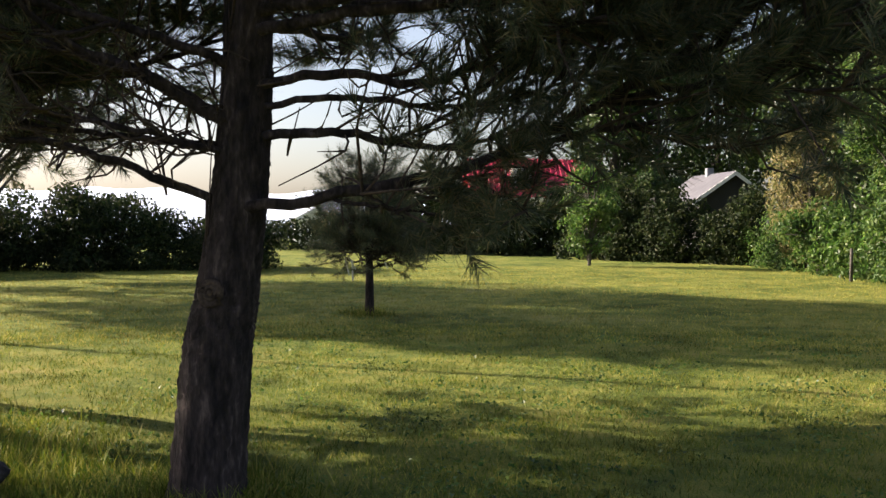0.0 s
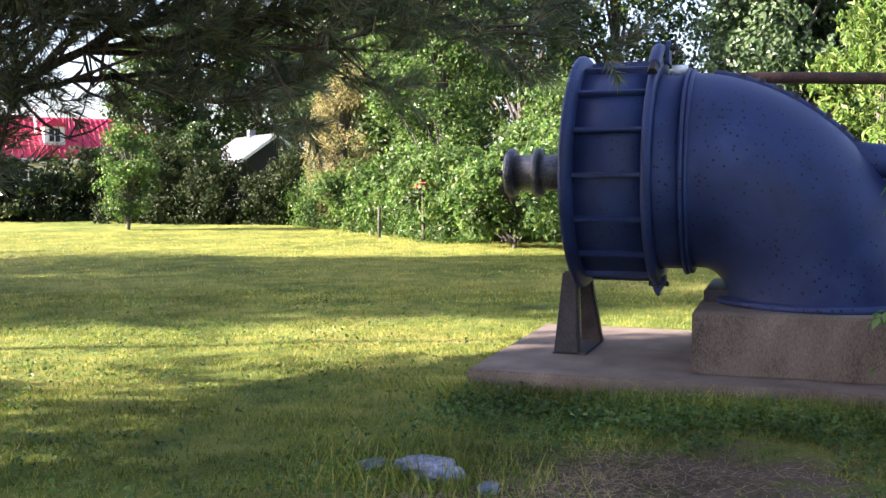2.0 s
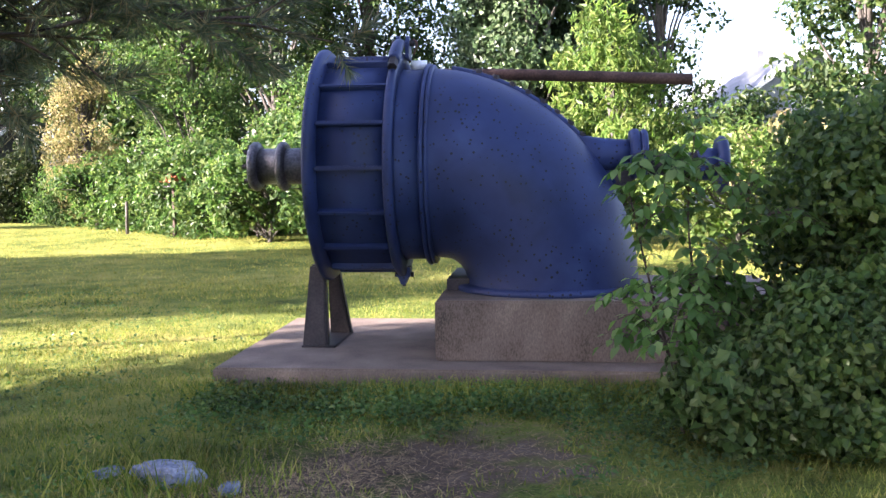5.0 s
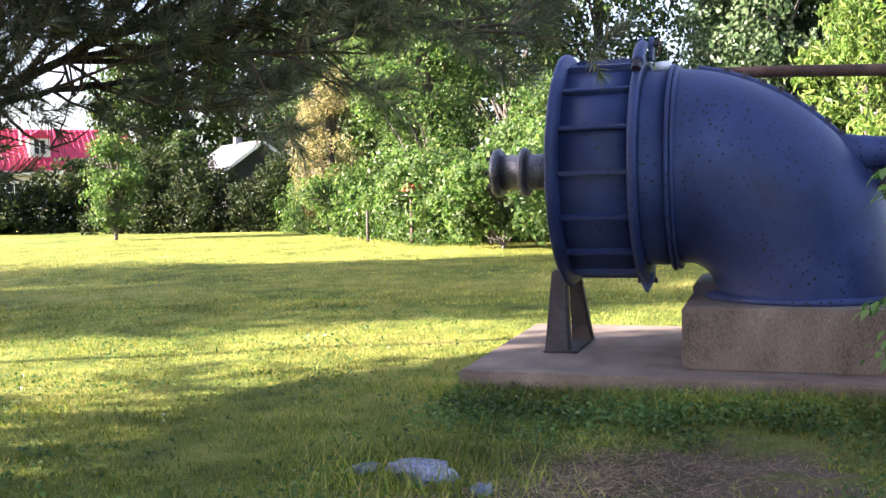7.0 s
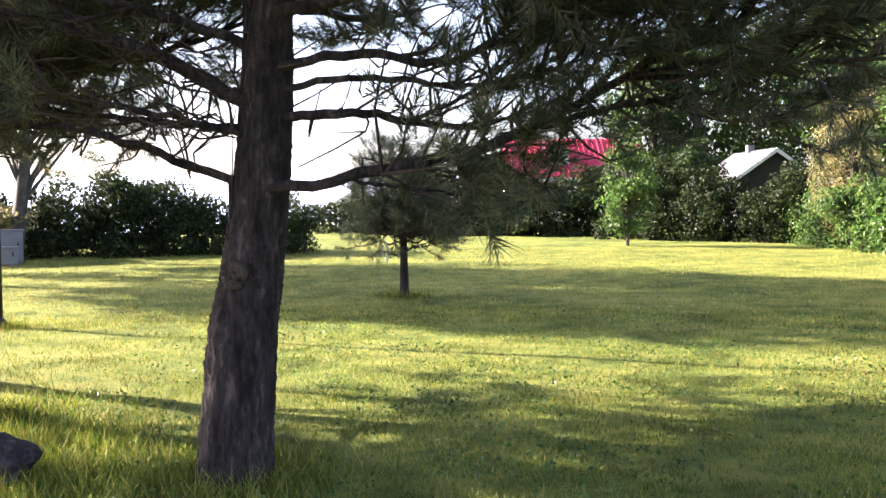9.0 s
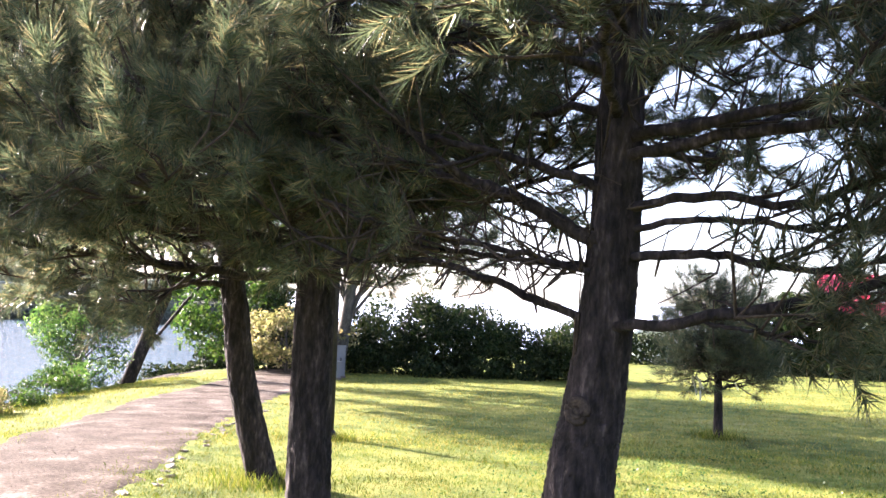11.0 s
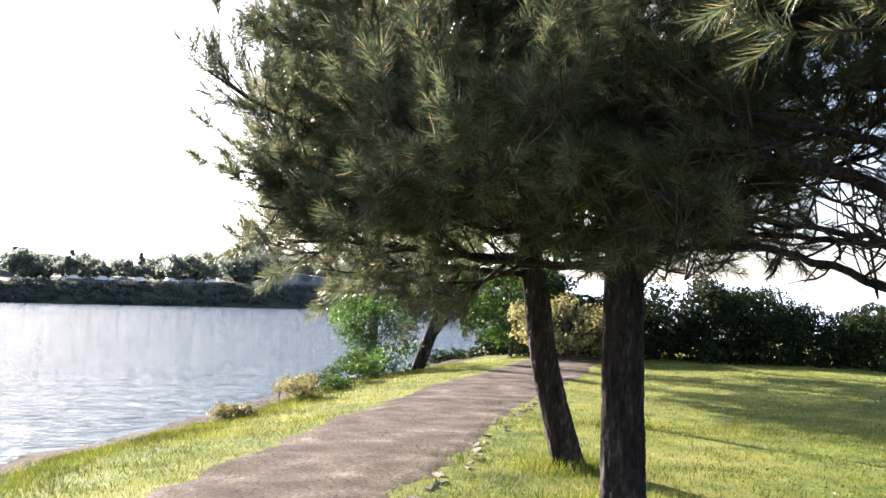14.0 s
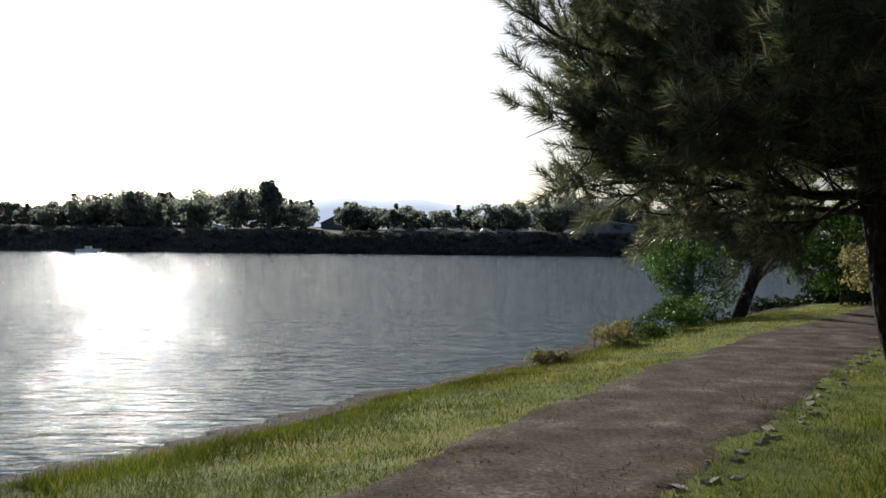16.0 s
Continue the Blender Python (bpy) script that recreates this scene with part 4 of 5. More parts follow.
def hedge(name, x0, y0, x1, y1, h, depth, label, mat=None, seed=1, step=0.5, per=70, size=0.14, cr=0.5):
    """An untrimmed hedge between two points: stems inside, clumps of leaves with an uneven top."""
    global rng
    rng = np.random.default_rng(seed)
    t = thing(name, Matrix.Translation((x0, y0, float(height(x0, y0)))), label, "hedge")
    wood, green = Bits(), Bits()
    d = np.array([x1 - x0, y1 - y0, 0.0])
    ln = np.linalg.norm(d)
    d /= ln
    side = np.array([-d[1], d[0], 0])
    cs = []
    for s in np.arange(0, ln, step):
        top = h * (0.82 + 0.16 * math.sin(s * 0.9 + seed) + 0.12 * rng.standard_normal())
        for z in np.arange(0.25, top, step * 0.85):
            for w in (-0.5, 0.0, 0.5):
                cs.append(d * (s + 0.2 * rng.standard_normal()) + side * depth * (w + 0.12 * rng.standard_normal()) * (1.1 - 0.35 * z / h) + [0, 0, z + 0.12 * rng.standard_normal()])
        if rng.random() < 0.6:
            p = d * s + side * 0.2 * rng.standard_normal()
            tube(wood, smooth_line([p, p + [0.1 * rng.standard_normal(), 0.1, top * 0.5], p + [0.2 * rng.standard_normal(), 0.1, top * 0.9]], 6), [0.035, 0.012], 5, ends=False)
    cs = np.array(cs)
    leaf_cloud(green, cs, per, cr, size, 0.6, cs.mean(0))
    tagged(part("brushwood", wood.mesh("brushwood", GREYBARK), None, t), kind="stuff")
    part("foliage", green.mesh("foliage", mat or LEAF_DARK, False), None, t)
    return t


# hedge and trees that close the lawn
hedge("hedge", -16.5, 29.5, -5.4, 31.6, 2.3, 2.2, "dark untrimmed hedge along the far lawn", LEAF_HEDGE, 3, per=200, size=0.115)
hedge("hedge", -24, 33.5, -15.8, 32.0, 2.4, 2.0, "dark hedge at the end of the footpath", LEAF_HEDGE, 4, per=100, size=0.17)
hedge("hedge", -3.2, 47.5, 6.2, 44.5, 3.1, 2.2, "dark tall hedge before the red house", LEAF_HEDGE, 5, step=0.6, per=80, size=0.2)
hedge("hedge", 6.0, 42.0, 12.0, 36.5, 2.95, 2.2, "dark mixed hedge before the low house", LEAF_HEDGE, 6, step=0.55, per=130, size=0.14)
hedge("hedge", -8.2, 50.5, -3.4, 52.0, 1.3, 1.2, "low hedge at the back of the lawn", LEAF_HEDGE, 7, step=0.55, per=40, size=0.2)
broad_tree("young_tree", 5.1, 34.7, 3.9, 0.85, "slender young tree with light green leaves", LEAF, 8, 0.05, 46, 80, 0.45, 0.14, trunk_r=0.05, category="tree")
broad_tree("shrub", 9.25, 43.2, 4.3, 1.15, "dark shrub beside the low house", LEAF_DARK, 36, 0.05, 55, 110, 0.5, 0.17, trunk_r=0.05, category="shrub")
broad_tree("shrub", 11.95, 32.3, 5.9, 1.2, "tall yellowing shrub at the lawn's edge", LEAF_YELLOW, 9, 0.06, 75, 130, 0.55, 0.13, 0.4, category="shrub", droop=0.5)
hedge("hedge", 12.0, 36.3, 12.6, 30.5, 1.9, 1.8, "mixed low shrubs along the lawn edge", LEAF, 81, per=110, size=0.12)
hedge("hedge", 12.4, 30.5, 12.9, 22.5, 2.0, 1.8, "broad-leaved shrubs along the lawn edge", LEAF, 82, per=120, size=0.13)
broad_tree("shrub", 11.4, 30.2, 1.9, 1.3, "low bright shrub at the lawn's edge", LEAF, 10, 0.12, 30, 80, 0.45, 0.16, trunk_r=0.04, shape="dome", category="shrub")
broad_tree("tree", 13.5, 27.8, 13.0, 2.15, "leafy green tree behind the shrubs", LEAF, 11, 0.06, 170, 200, 0.72, 0.135, trunk_r=0.14)
broad_tree("shrub", 15.3, 23.4, 4.6, 2.0, "leafy green shrub with bright sunlit leaves", LEAF, 12, 0.06, 100, 170, 0.6, 0.13, trunk_r=0.08, category="shrub")
broad_tree("tree", 22.3, 31.0, 14.0, 3.4, "tall dark tree with red-brown limbs and sky gaps", LEAF_DARK, 35, 0.08, 170, 100, 0.85, 0.2, trunk_r=0.22, bark=TWIG)
broad_tree("shrub", 12.2, 24.4, 2.6, 1.5, "broad-leaved green shrub at the lawn's edge", LEAF, 13, 0.1, 40, 136, 0.5, 0.145, 0.7, trunk_r=0.04, shape="dome", category="shrub")
broad_tree("shrub", 12.0, 20.6, 2.4, 1.6, "broad-leaved green shrub spilling onto the lawn", LEAF, 14, 0.08, 50, 153, 0.5, 0.145, 0.7, trunk_r=0.04, shape="dome", category="shrub")
broad_tree("shrub", 12.6, 17.9, 3.1, 1.9, "wide green shrub with large leaves", LEAF, 15, 0.06, 70, 153, 0.5, 0.145, 0.7, trunk_r=0.05, shape="dome", category="shrub")
broad_tree("shrub", 15.2, 16.6, 3.4, 1.9, "wide green shrub behind the turbine", LEAF, 16, 0.06, 60, 136, 0.55, 0.145, 0.7, trunk_r=0.05, shape="dome", category="shrub")
broad_tree("tree", 18.5, 31.5, 11.5, 2.7, "tall dark tree with gaps in its crown", LEAF_DARK, 17, 0.2, 90, 90, 0.8, 0.22, trunk_r=0.2)
broad_tree("tree", 23.2, 23.3, 13.0, 2.9, "tall full maple with pale green leaves", LEAF_MAPLE, 18, 0.12, 150, 150, 0.85, 0.19, 0.75, trunk_r=0.22)
broad_tree("tree", 26.0, 24.6, 12.0, 3.2, "tall full maple behind the turbine", LEAF_MAPLE, 19, 0.14, 130, 140, 0.9, 0.2, 0.75, trunk_r=0.22)
broad_tree("tree", 17.3, 14.6, 5.4, 1.8, "bright ash with drooping sunlit leaves", LEAF_BRIGHT, 20, 0.05, 110, 90, 0.55, 0.19, 0.35, trunk_r=0.09, droop=0.9)
broad_tree("tree", 27.2, 21.2, 11.5, 2.0, "dark loose tree beside the sky gap", LEAF_DARK, 34, 0.2, 60, 70, 0.75, 0.2, trunk_r=0.15)
broad_tree("tree", 25.5, 17.3, 3.9, 2.0, "dark low tree before the pale house", LEAF_DARK, 21, 0.05, 60, 80, 0.65, 0.18, trunk_r=0.1, shape="dome")
broad_tree("tree", 25.0, 12.8, 9.5, 2.3, "dark green tree beside the pale house", LEAF_DARK, 22, 0.15, 90, 90, 0.7, 0.2, trunk_r=0.16)
broad_tree("tree", 33.0, 29.0, 9.5, 2.6, "dark tree with a loose crown", LEAF_DARK, 23, 0.2, 70, 80, 0.85, 0.24, trunk_r=0.16)
broad_tree("shrub", 15.8, 10.4, 2.4, 1.5, "yellow-green shrub in full sun", LEAF_BRIGHT, 24, 0.05, 60, 90, 0.45, 0.14, 0.5, trunk_r=0.04, shape="dome", category="shrub")
broad_tree("shrub", 18.5, 10.2, 2.7, 1.8, "yellow-green shrub behind the sapling", LEAF_YELLOW, 25, 0.05, 50, 80, 0.45, 0.14, 0.5, trunk_r=0.04, shape="dome", category="shrub")
# tall trees behind the hedges
for k, (x, y, h, r) in enumerate(((18.2, 47, 14, 3.0), (18.5, 52, 14, 3.6), (18.0, 38, 14, 3.2), (12.2, 56.5, 13.5, 3.3), (22, 44, 15, 3.4), (16.5, 60, 14, 3.5), (9.8, 57, 11, 2.6), (17.3, 42.0, 12, 2.4))):
    broad_tree("tree", x, y, h, r, "tall dark tree behind the houses", LEAF_DARK, 60 + k, 0.12, 110, 80, 0.95, 0.28, trunk_r=0.18, group="trees behind the houses")
# tree by the cabinets, its trunk forked; open crown
broad_tree("tree", -12.95, 27.1, 7.4, 2.6, "forked grey-barked tree beside grey cabinets", LEAF, 26, 0.48, 55, 60, 0.6, 0.14, trunk_r=0.17, lean=(0.8, 0.2))
# trees and bushes on the shore
broad_tree("tree", -17.6, 23.3, 14.0, 3.5, "tall leaning shore tree with a dark trunk", LEAF, 27, 0.2, 170, 120, 0.85, 0.22, trunk_r=0.16, lean=(2.9, 1.9), bark=BARK, bow=(0.42, 0.75))
# added tree, hidden by pines and willow: its crown shades the middle lawn
broad_tree("tree", -18.75, 22.7, 14.0, 3.1, "tall green tree added unseen behind the willow bush, to shade the lawn", LEAF, 33, 0.36, 140, 120, 0.85, 0.22, trunk_r=0.10, lean=(2.0, -2.4))
broad_tree("shrub", -18.3, 22.0, 2.5, 1.35, "loose light green willow bush on the shore", LEAF, 28, 0.05, 60, 80, 0.42, 0.12, 0.35, trunk_r=0.04, shape="dome", category="shrub")
broad_tree("shrub", -15.9, 19.0, 0.7, 0.7, "low tangled bush at the water's edge", LEAF, 29, 0.05, 18, 60, 0.25, 0.1, 0.4, trunk_r=0.02, shape="dome", category="shrub")
broad_tree("shrub", -14.6, 27.0, 1.9, 2.0, "round yellow-green bush beside the path's end", LEAF_YELLOW, 30, 0.05, 60, 80, 0.45, 0.13, trunk_r=0.04, shape="dome", category="shrub")
broad_tree("shrub", -17.8, 29.0, 3.4, 1.8, "green bush at the path's end", LEAF_MID, 32, 0.05, 60, 80, 0.5, 0.15, trunk_r=0.05, shape="dome", category="shrub")


def leaflet(bits, p, d, nrm, size):
    """One toothed, pointed leaflet, folded along its rib: two rows of quads and a tip."""
    side = unit(np.cross(d, nrm))
    up = np.cross(side, d)
    rib = [p, p + d * size * 0.33, p + d * size * 0.66 - up * size * 0.05, p + d * size - up * size * 0.16]
    wide = (0.0, 0.27, 0.22)
    v = [rib[0], rib[1], rib[2], rib[3]]
    for s_ in (1, -1):
        v += [rib[1] + side * s_ * size * wide[1] + up * size * 0.05, rib[2] + side * s_ * size * wide[2] + up * size * 0.03 - d * size * 0.06]
    bits.add(v, [(0, 4, 1), (2, 5, 3), (0, 1, 6), (2, 3, 7)], [(1, 4, 5, 2), (1, 2, 7, 6)])


def box_elder(x, y):
    """The sapling before the turbine: arching shoots with opposite, drooping compound leaves."""
    global rng
    rng = np.random.default_rng(77)
    t = thing("sapling", Matrix.Translation((x, y, 0)), "light green box-elder sapling beside the turbine", "sapling")
    wood, green = Bits(), Bits()

    def compound(p, out):
        """A stalk with three or five leaflets that hang from it."""
        d = unit(out + np.array([0, 0, 0.25]))
        ln = 0.10 + 0.09 * rng.random()
        e = p + d * ln + [0, 0, -0.25 * ln]
        m = (p + e) / 2 + [0, 0, 0.03]
        tube(wood, [p, m, e], [0.003, 0.0015], 4, ends=False)
        side = unit(np.cross(d, [0, 0, 1.0]))
        size = 0.072 + 0.04 * rng.random()
        spots = [(e, d), (m, d * 0.35 + side), (m, d * 0.35 - side)]
        if rng.random() < 0.5:
            w = (m + e) / 2
            spots += [(w, d * 0.6 + side), (w, d * 0.6 - side)]
        for q_, way in spots:
            way = unit(way + np.array([0, 0, -0.55 - 0.5 * rng.random()]) + 0.2 * rng.standard_normal(3))
            leaflet(green, q_, way, unit(np.array([0, 0, 1.0]) + 0.4 * d + 0.35 * rng.standard_normal(3)), size * (0.8 + 0.4 * rng.random()))

    # leaders, then arching side shoots: (angle in plan, reach, height where it leaves, rise)
    shoots = [smooth_line([(0, 0, 0), (0.03, 0.0, 0.7), (0.0, 0.05, 1.3), (0.02, 0.02, 1.82)], 22), smooth_line([(0.05, -0.05, 0), (0.16, -0.12, 0.6), (0.2, -0.16, 1.1), (0.28, -0.2, 1.5)], 20), smooth_line([(-0.05, 0.03, 0), (-0.12, 0.1, 0.5), (-0.2, 0.2, 1.0), (-0.24, 0.3, 1.45)], 20)]
    for k in range(17):
        lead = shoots[k % 3]
        i = int(len(lead) * (0.28 + 0.6 * rng.random()))
        az = radians((150 if k % 2 else 330) + 55 * rng.standard_normal())
        reach = (0.22 + 0.30 * rng.random()) * (1.25 - 0.6 * i / len(lead))
        o = lead[i]
        d = np.array([math.cos(az), math.sin(az), 0])
        shoots.append(smooth_line([o, o + d * reach * 0.5 + [0, 0, 0.14], o + d * reach + [0, 0, 0.08 - 0.16 * rng.random()]], 10))
    for k, ln in enumerate(shoots):
        tube(wood, ln, [0.014 if k < 3 else 0.006, 0.003], 6, ends=False)
        tan = unit(np.gradient(ln, axis=0))
        start = int(len(ln) * (0.3 if k < 3 else 0.25))
        for i in range(start, len(ln)):
            az = rng.random() * 6.28
            for flip in (0, math.pi):
                a_ = az + flip
                compound(ln[i], unit(np.array([math.cos(a_), math.sin(a_), 0.1]) + 0.5 * tan[i]))
    tagged(part("brushwood", wood.mesh("brushwood", TWIG), None, t), kind="stuff")
    part("foliage", green.mesh("foliage", LEAF_SAPLING, True), None, t)


box_elder(5.27, 3.52)
# the round-leaved bush close by
broad_tree("bush", 6.58, 2.70, 2.2, 0.95, "dense dark bush with small round leaves", LEAF_MID, 78, 0.02, 180, 220, 0.27, 0.054, 0.85, trunk_r=0.04, shape="dome", category="bush")
broad_tree("bush", 5.52, 2.70, 0.93, 0.48, "low dense bush with small round leaves", LEAF_MID, 79, 0.0, 110, 220, 0.22, 0.052, 0.85, trunk_r=0.03, shape="dome", category="bush")

broad_tree("bush", 5.28, 3.18, 0.62, 0.36, "low green growth under the sapling", LEAF, 80, 0.0, 60, 120, 0.2, 0.07, 0.85, trunk_r=0.02, shape="dome", category="bush")
for k, (x, y, h, r) in enumerate(((-12.6, 11.4, 0.2, 0.3), (-13.7, 14.2, 0.42, 0.5), (-14.5, 15.9, 0.36, 0.5), (-15.2, 17.4, 0.5, 0.55))):
    broad_tree("weed_clump", x, y, h, r, "brownish weeds at the top of the bank", LEAF_YELLOW if k < 2 else LEAF_MID, 83 + k, 0.0, 16, 60, 0.2, 0.08, 0.35, trunk_r=0.012, shape="dome", category="weeds", group="weeds on the bank")

# ---- stones, pole, cabinets ----
def boulder(name, x, y, s, mat, label, seed, category="rock"):
    bm = bmesh.new()
    bmesh.ops.create_icosphere(bm, subdivisions=4, radius=1)
    o = Vector((seed * 3.1, seed, 0))
    chip = np.random.default_rng(seed)
    cuts = [(Vector(unit(chip.standard_normal(3))), 0.62 + 0.25 * chip.random()) for _ in range(11)]
    for w in bm.verts:
        # broken planes: points beyond a few random cuts are pressed back onto them
        for c_, far_ in cuts:
            over = w.co.dot(c_) - far_
            if over > 0:
                w.co -= c_ * over
        k = 1 + 0.22 * noise.noise(w.co * 1.3 + o) + 0.16 * noise.noise(w.co * 3.1 + o) + 0.07 * noise.noise(w.co * 9 + o)
        w.co = Vector((w.co.x * s[0], w.co.y * s[1], w.co.z * s[2])) * k
    me = bpy.data.meshes.new(name)
    bm.to_mesh(me)
    bm.free()
    me.materials.append(mat)
    ob = new(name, me)
    ob.matrix_world = pose(x, y, float(height(x, y)) + s[2] * 0.35, 0, 0, seed * 40 - 80)
    return tagged(ob, label, category)


boulder("rock", 2.46, 4.70, (0.20, 0.12, 0.085), STONE, "pale blue-grey rock lying in the grass", 1)
boulder("rock", 2.25, 5.0, (0.10, 0.06, 0.04), STONE, "small pale rock in the grass", 2)
boulder("rock", 2.63, 4.36, (0.09, 0.06, 0.04), STONE, "small pale rock on bare soil", 3)
boulder("boulder", -2.66, 5.5, (0.26, 0.22, 0.20), DARKSTONE, "dark rough boulder in long grass", 5)


def pole():
    t = thing("lamp_post", pose(-6.13, 12.46, 0), "slim black iron lamp post on the lawn", "lamp post")
    b = Bits()
    tube(b, [(0, 0, -0.1), (0, 0, 2.4), (0, 0, 4.6)], [0.062, 0.055, 0.045], 16)
    part("post", b.mesh("post", BLACKIRON), None, t)
    b = Bits()
    tube(b, [(0, 0, -0.02), (0, 0, 0.1), (0, 0, 0.14)], [0.10, 0.095, 0.065], 16)
    part("collar", b.mesh("collar", BLACKIRON), None, t)
    b = Bits()
    tube(b, [(0, 0, 4.55), (0, 0, 4.62), (0, 0, 4.85), (0, 0, 4.95)], [0.08, 0.13, 0.15, 0.04], 16)
    part("lantern", b.mesh("lantern", BLACKIRON), None, t)


pole()


def cabinet(x, y, rz, w, d, h, label):
    t = thing("utility_cabinet", pose(x, y, 0, 0, 0, rz), label, "cabinet", "cabinets beside the path")
    part("plinth", box_bm(-w / 2 - 0.03, -d / 2 - 0.03, -0.1, w / 2 + 0.03, d / 2 + 0.03, 0.06, 0.008), CONCRETE, t)
    part("body", box_bm(-w / 2, -d / 2, 0.06, w / 2, d / 2, h - 0.05, 0.012), GREYMETAL, t)
    part("lid", box_bm(-w / 2 - 0.025, -d / 2 - 0.025, h - 0.05, w / 2 + 0.025, d / 2 + 0.025, h, 0.012), GREYMETAL, t)
    door = part("door", box_bm(-w / 2 + 0.06, -d / 2 - 0.015, 0.14, w / 2 - 0.06, -d / 2 - 0.001, h - 0.12, 0.005), GREYMETAL, t)
    part("handle", box_bm(w / 2 - 0.14, -d / 2 - 0.045, h * 0.5, w / 2 - 0.11, -d / 2 - 0.012, h * 0.5 + 0.12, 0.004), BLACKIRON, door)


cabinet(-12.15, 25.2, 25, 0.42, 0.4, 0.5, "low grey steel utility cabinet")
cabinet(-12.5, 25.98, 25, 0.64, 0.45, 0.92, "taller grey steel utility cabinet behind the low one")

# a small red-roofed bird feeder among the shrubs
t = thing("bird_feeder", pose(11.35, 24.4, 0, 0, 0, 20), "red-roofed bird feeder on a grey post among shrubs", "bird feeder")
part("post", box_bm(-0.04, -0.04, -0.1, 0.04, 0.04, 1.3, 0.006), TWIG, t)
part("tray", box_bm(-0.22, -0.16, 1.3, 0.22, 0.16, 1.34, 0.006), GREYMETAL, t)
b = Bits()
prism(b, [(-0.30, 1.46), (0, 1.66), (0.30, 1.46), (0.30, 1.43), (0, 1.62), (-0.30, 1.43)], -0.2, 0.2)
part("roof", b.mesh("roof", ORANGE, False), None, t, "faded orange-red roof")
for sx in (-0.18, 0.16):
    part("prop", box_bm(sx, -0.02, 1.34, sx + 0.03, 0.02, 1.52), GREYMETAL, t)

# ---- houses ----
def window(parent, x, y, z, w, h, panes=2):
    f = part("window", box_bm(x - w / 2, y - 0.06, z, x + w / 2, y + 0.02, z + h, 0.01), WHITE, parent, "white-framed window")
    pw = (w - 0.12) / panes
    for k in range(panes):
        for r in range(2):
            part("pane", box_bm(x - w / 2 + 0.06 + k * pw + 0.03, y - 0.075, z + 0.07 + r * (h - 0.1) / 2, x - w / 2 + 0.06 + (k + 1) * pw - 0.03, y - 0.062, z + 0.03 + (r + 1) * (h - 0.1) / 2), GLASS, f)


def red_house():
    t = thing("red_house", pose(6.1, 68, 0, 0, 0, 4), "red house with a ribbed red metal roof and dormer", "house")
    W, D, E, R = 4.3, 3.6, 3.3, 5.75
    part("wall", box_bm(-W, -D + 0.3, -0.2, W, D - 0.3, E, 0), WHITE, t, "white lower wall")
    b = Bits()
    prism(b, [(-D + 0.3, E), (0, R - 0.15), (D - 0.3, E)], -W, W)
    vv = np.concatenate(b.v)[:, [1, 0, 2]]
    b.v = [vv]
    part("gable", b.mesh("gable", REDWALL, False), None, t)
    roof = None
    for s in (-1, 1):
        b = Bits()
        poly = [(s * (D + 0.2), E - 0.25), (0, R), (0, R - 0.12), (s * (D + 0.2), E - 0.37)]
        prism(b, poly, -W - 0.35, W + 0.35)
        b.v = [np.concatenate(b.v)[:, [1, 0, 2]]]
        roof = part("roof", b.mesh("roof", REDROOF, False), None, t)
        for k in np.arange(-W - 0.3, W + 0.35, 0.33):
            c = Bits()
            tube(c, [(k, s * (D + 0.2), E - 0.23), (k, s * 0.05, R + 0.02)], [0.035, 0.035], 5)
            part("roof_rib", c.mesh("roof_rib", REDROOF), None, roof)
    part("fascia", box_bm(-W - 0.35, -D - 0.26, E - 0.48, W + 0.35, -D - 0.20, E - 0.24), WHITE, t)
    d = part("dormer", box_bm(-1.75, -2.6, 3.9, -0.55, -0.2, 5.15), WHITE, t, "white dormer")
    b = Bits()
    prism(b, [(-1.9, 5.12), (-1.15, 5.55), (-0.4, 5.12), (-0.4, 5.05), (-1.9, 5.05)], -2.75, -0.2)
    part("dormer_roof", b.mesh("dormer_roof", REDROOF, False), None, d)
    window(d, -1.15, -2.6, 4.05, 0.8, 0.95)
    part("vent_pipe", box_bm(-2.15, -1.6, 4.4, -2.0, -1.45, 6.3), WHITE, t)
    for x in (-2.8, 0.6, 2.6):
        window(t, x, -D + 0.3, 1.2, 1.0, 1.2)


def low_house(x, y, rz, w, d, e, r, wall, roofm, label, name="house"):
    """A gabled house; the gable faces local -y."""
    t = thing(name, pose(x, y, 0, 0, 0, rz), label, "house")
    part("wall", box_bm(-w, -d, -0.2, w, d, e), wall, t)
    b = Bits()
    prism(b, [(-w, e), (0, r - 0.12), (w, e)], -d, d)
    part("gable", b.mesh("gable", wall, False), None, t)
    for s in (-1, 1):
        b = Bits()
        prism(b, [(s * (w + 0.4), e - 0.22), (0, r), (0, r - 0.1), (s * (w + 0.4), e - 0.32)], -d - 0.3, d + 0.3)
        part("roof", b.mesh("roof", roofm, False), None, t)
        b = Bits()
        prism(b, [(s * (w + 0.42), e - 0.24), (0, r - 0.01), (0, r - 0.2), (s * (w + 0.42), e - 0.43)], -d - 0.36, -d - 0.305)
        part("bargeboard", b.mesh("bargeboard", WHITE, False), None, t)
    part("chimney", box_bm(-0.2, d * 0.1, r - 0.2, 0.15, d * 0.1 + 0.35, r + 0.3, 0.02), GREYROOF, t)
    window(t, 0, -d, e * 0.3, 0.9, 1.0)
    return t


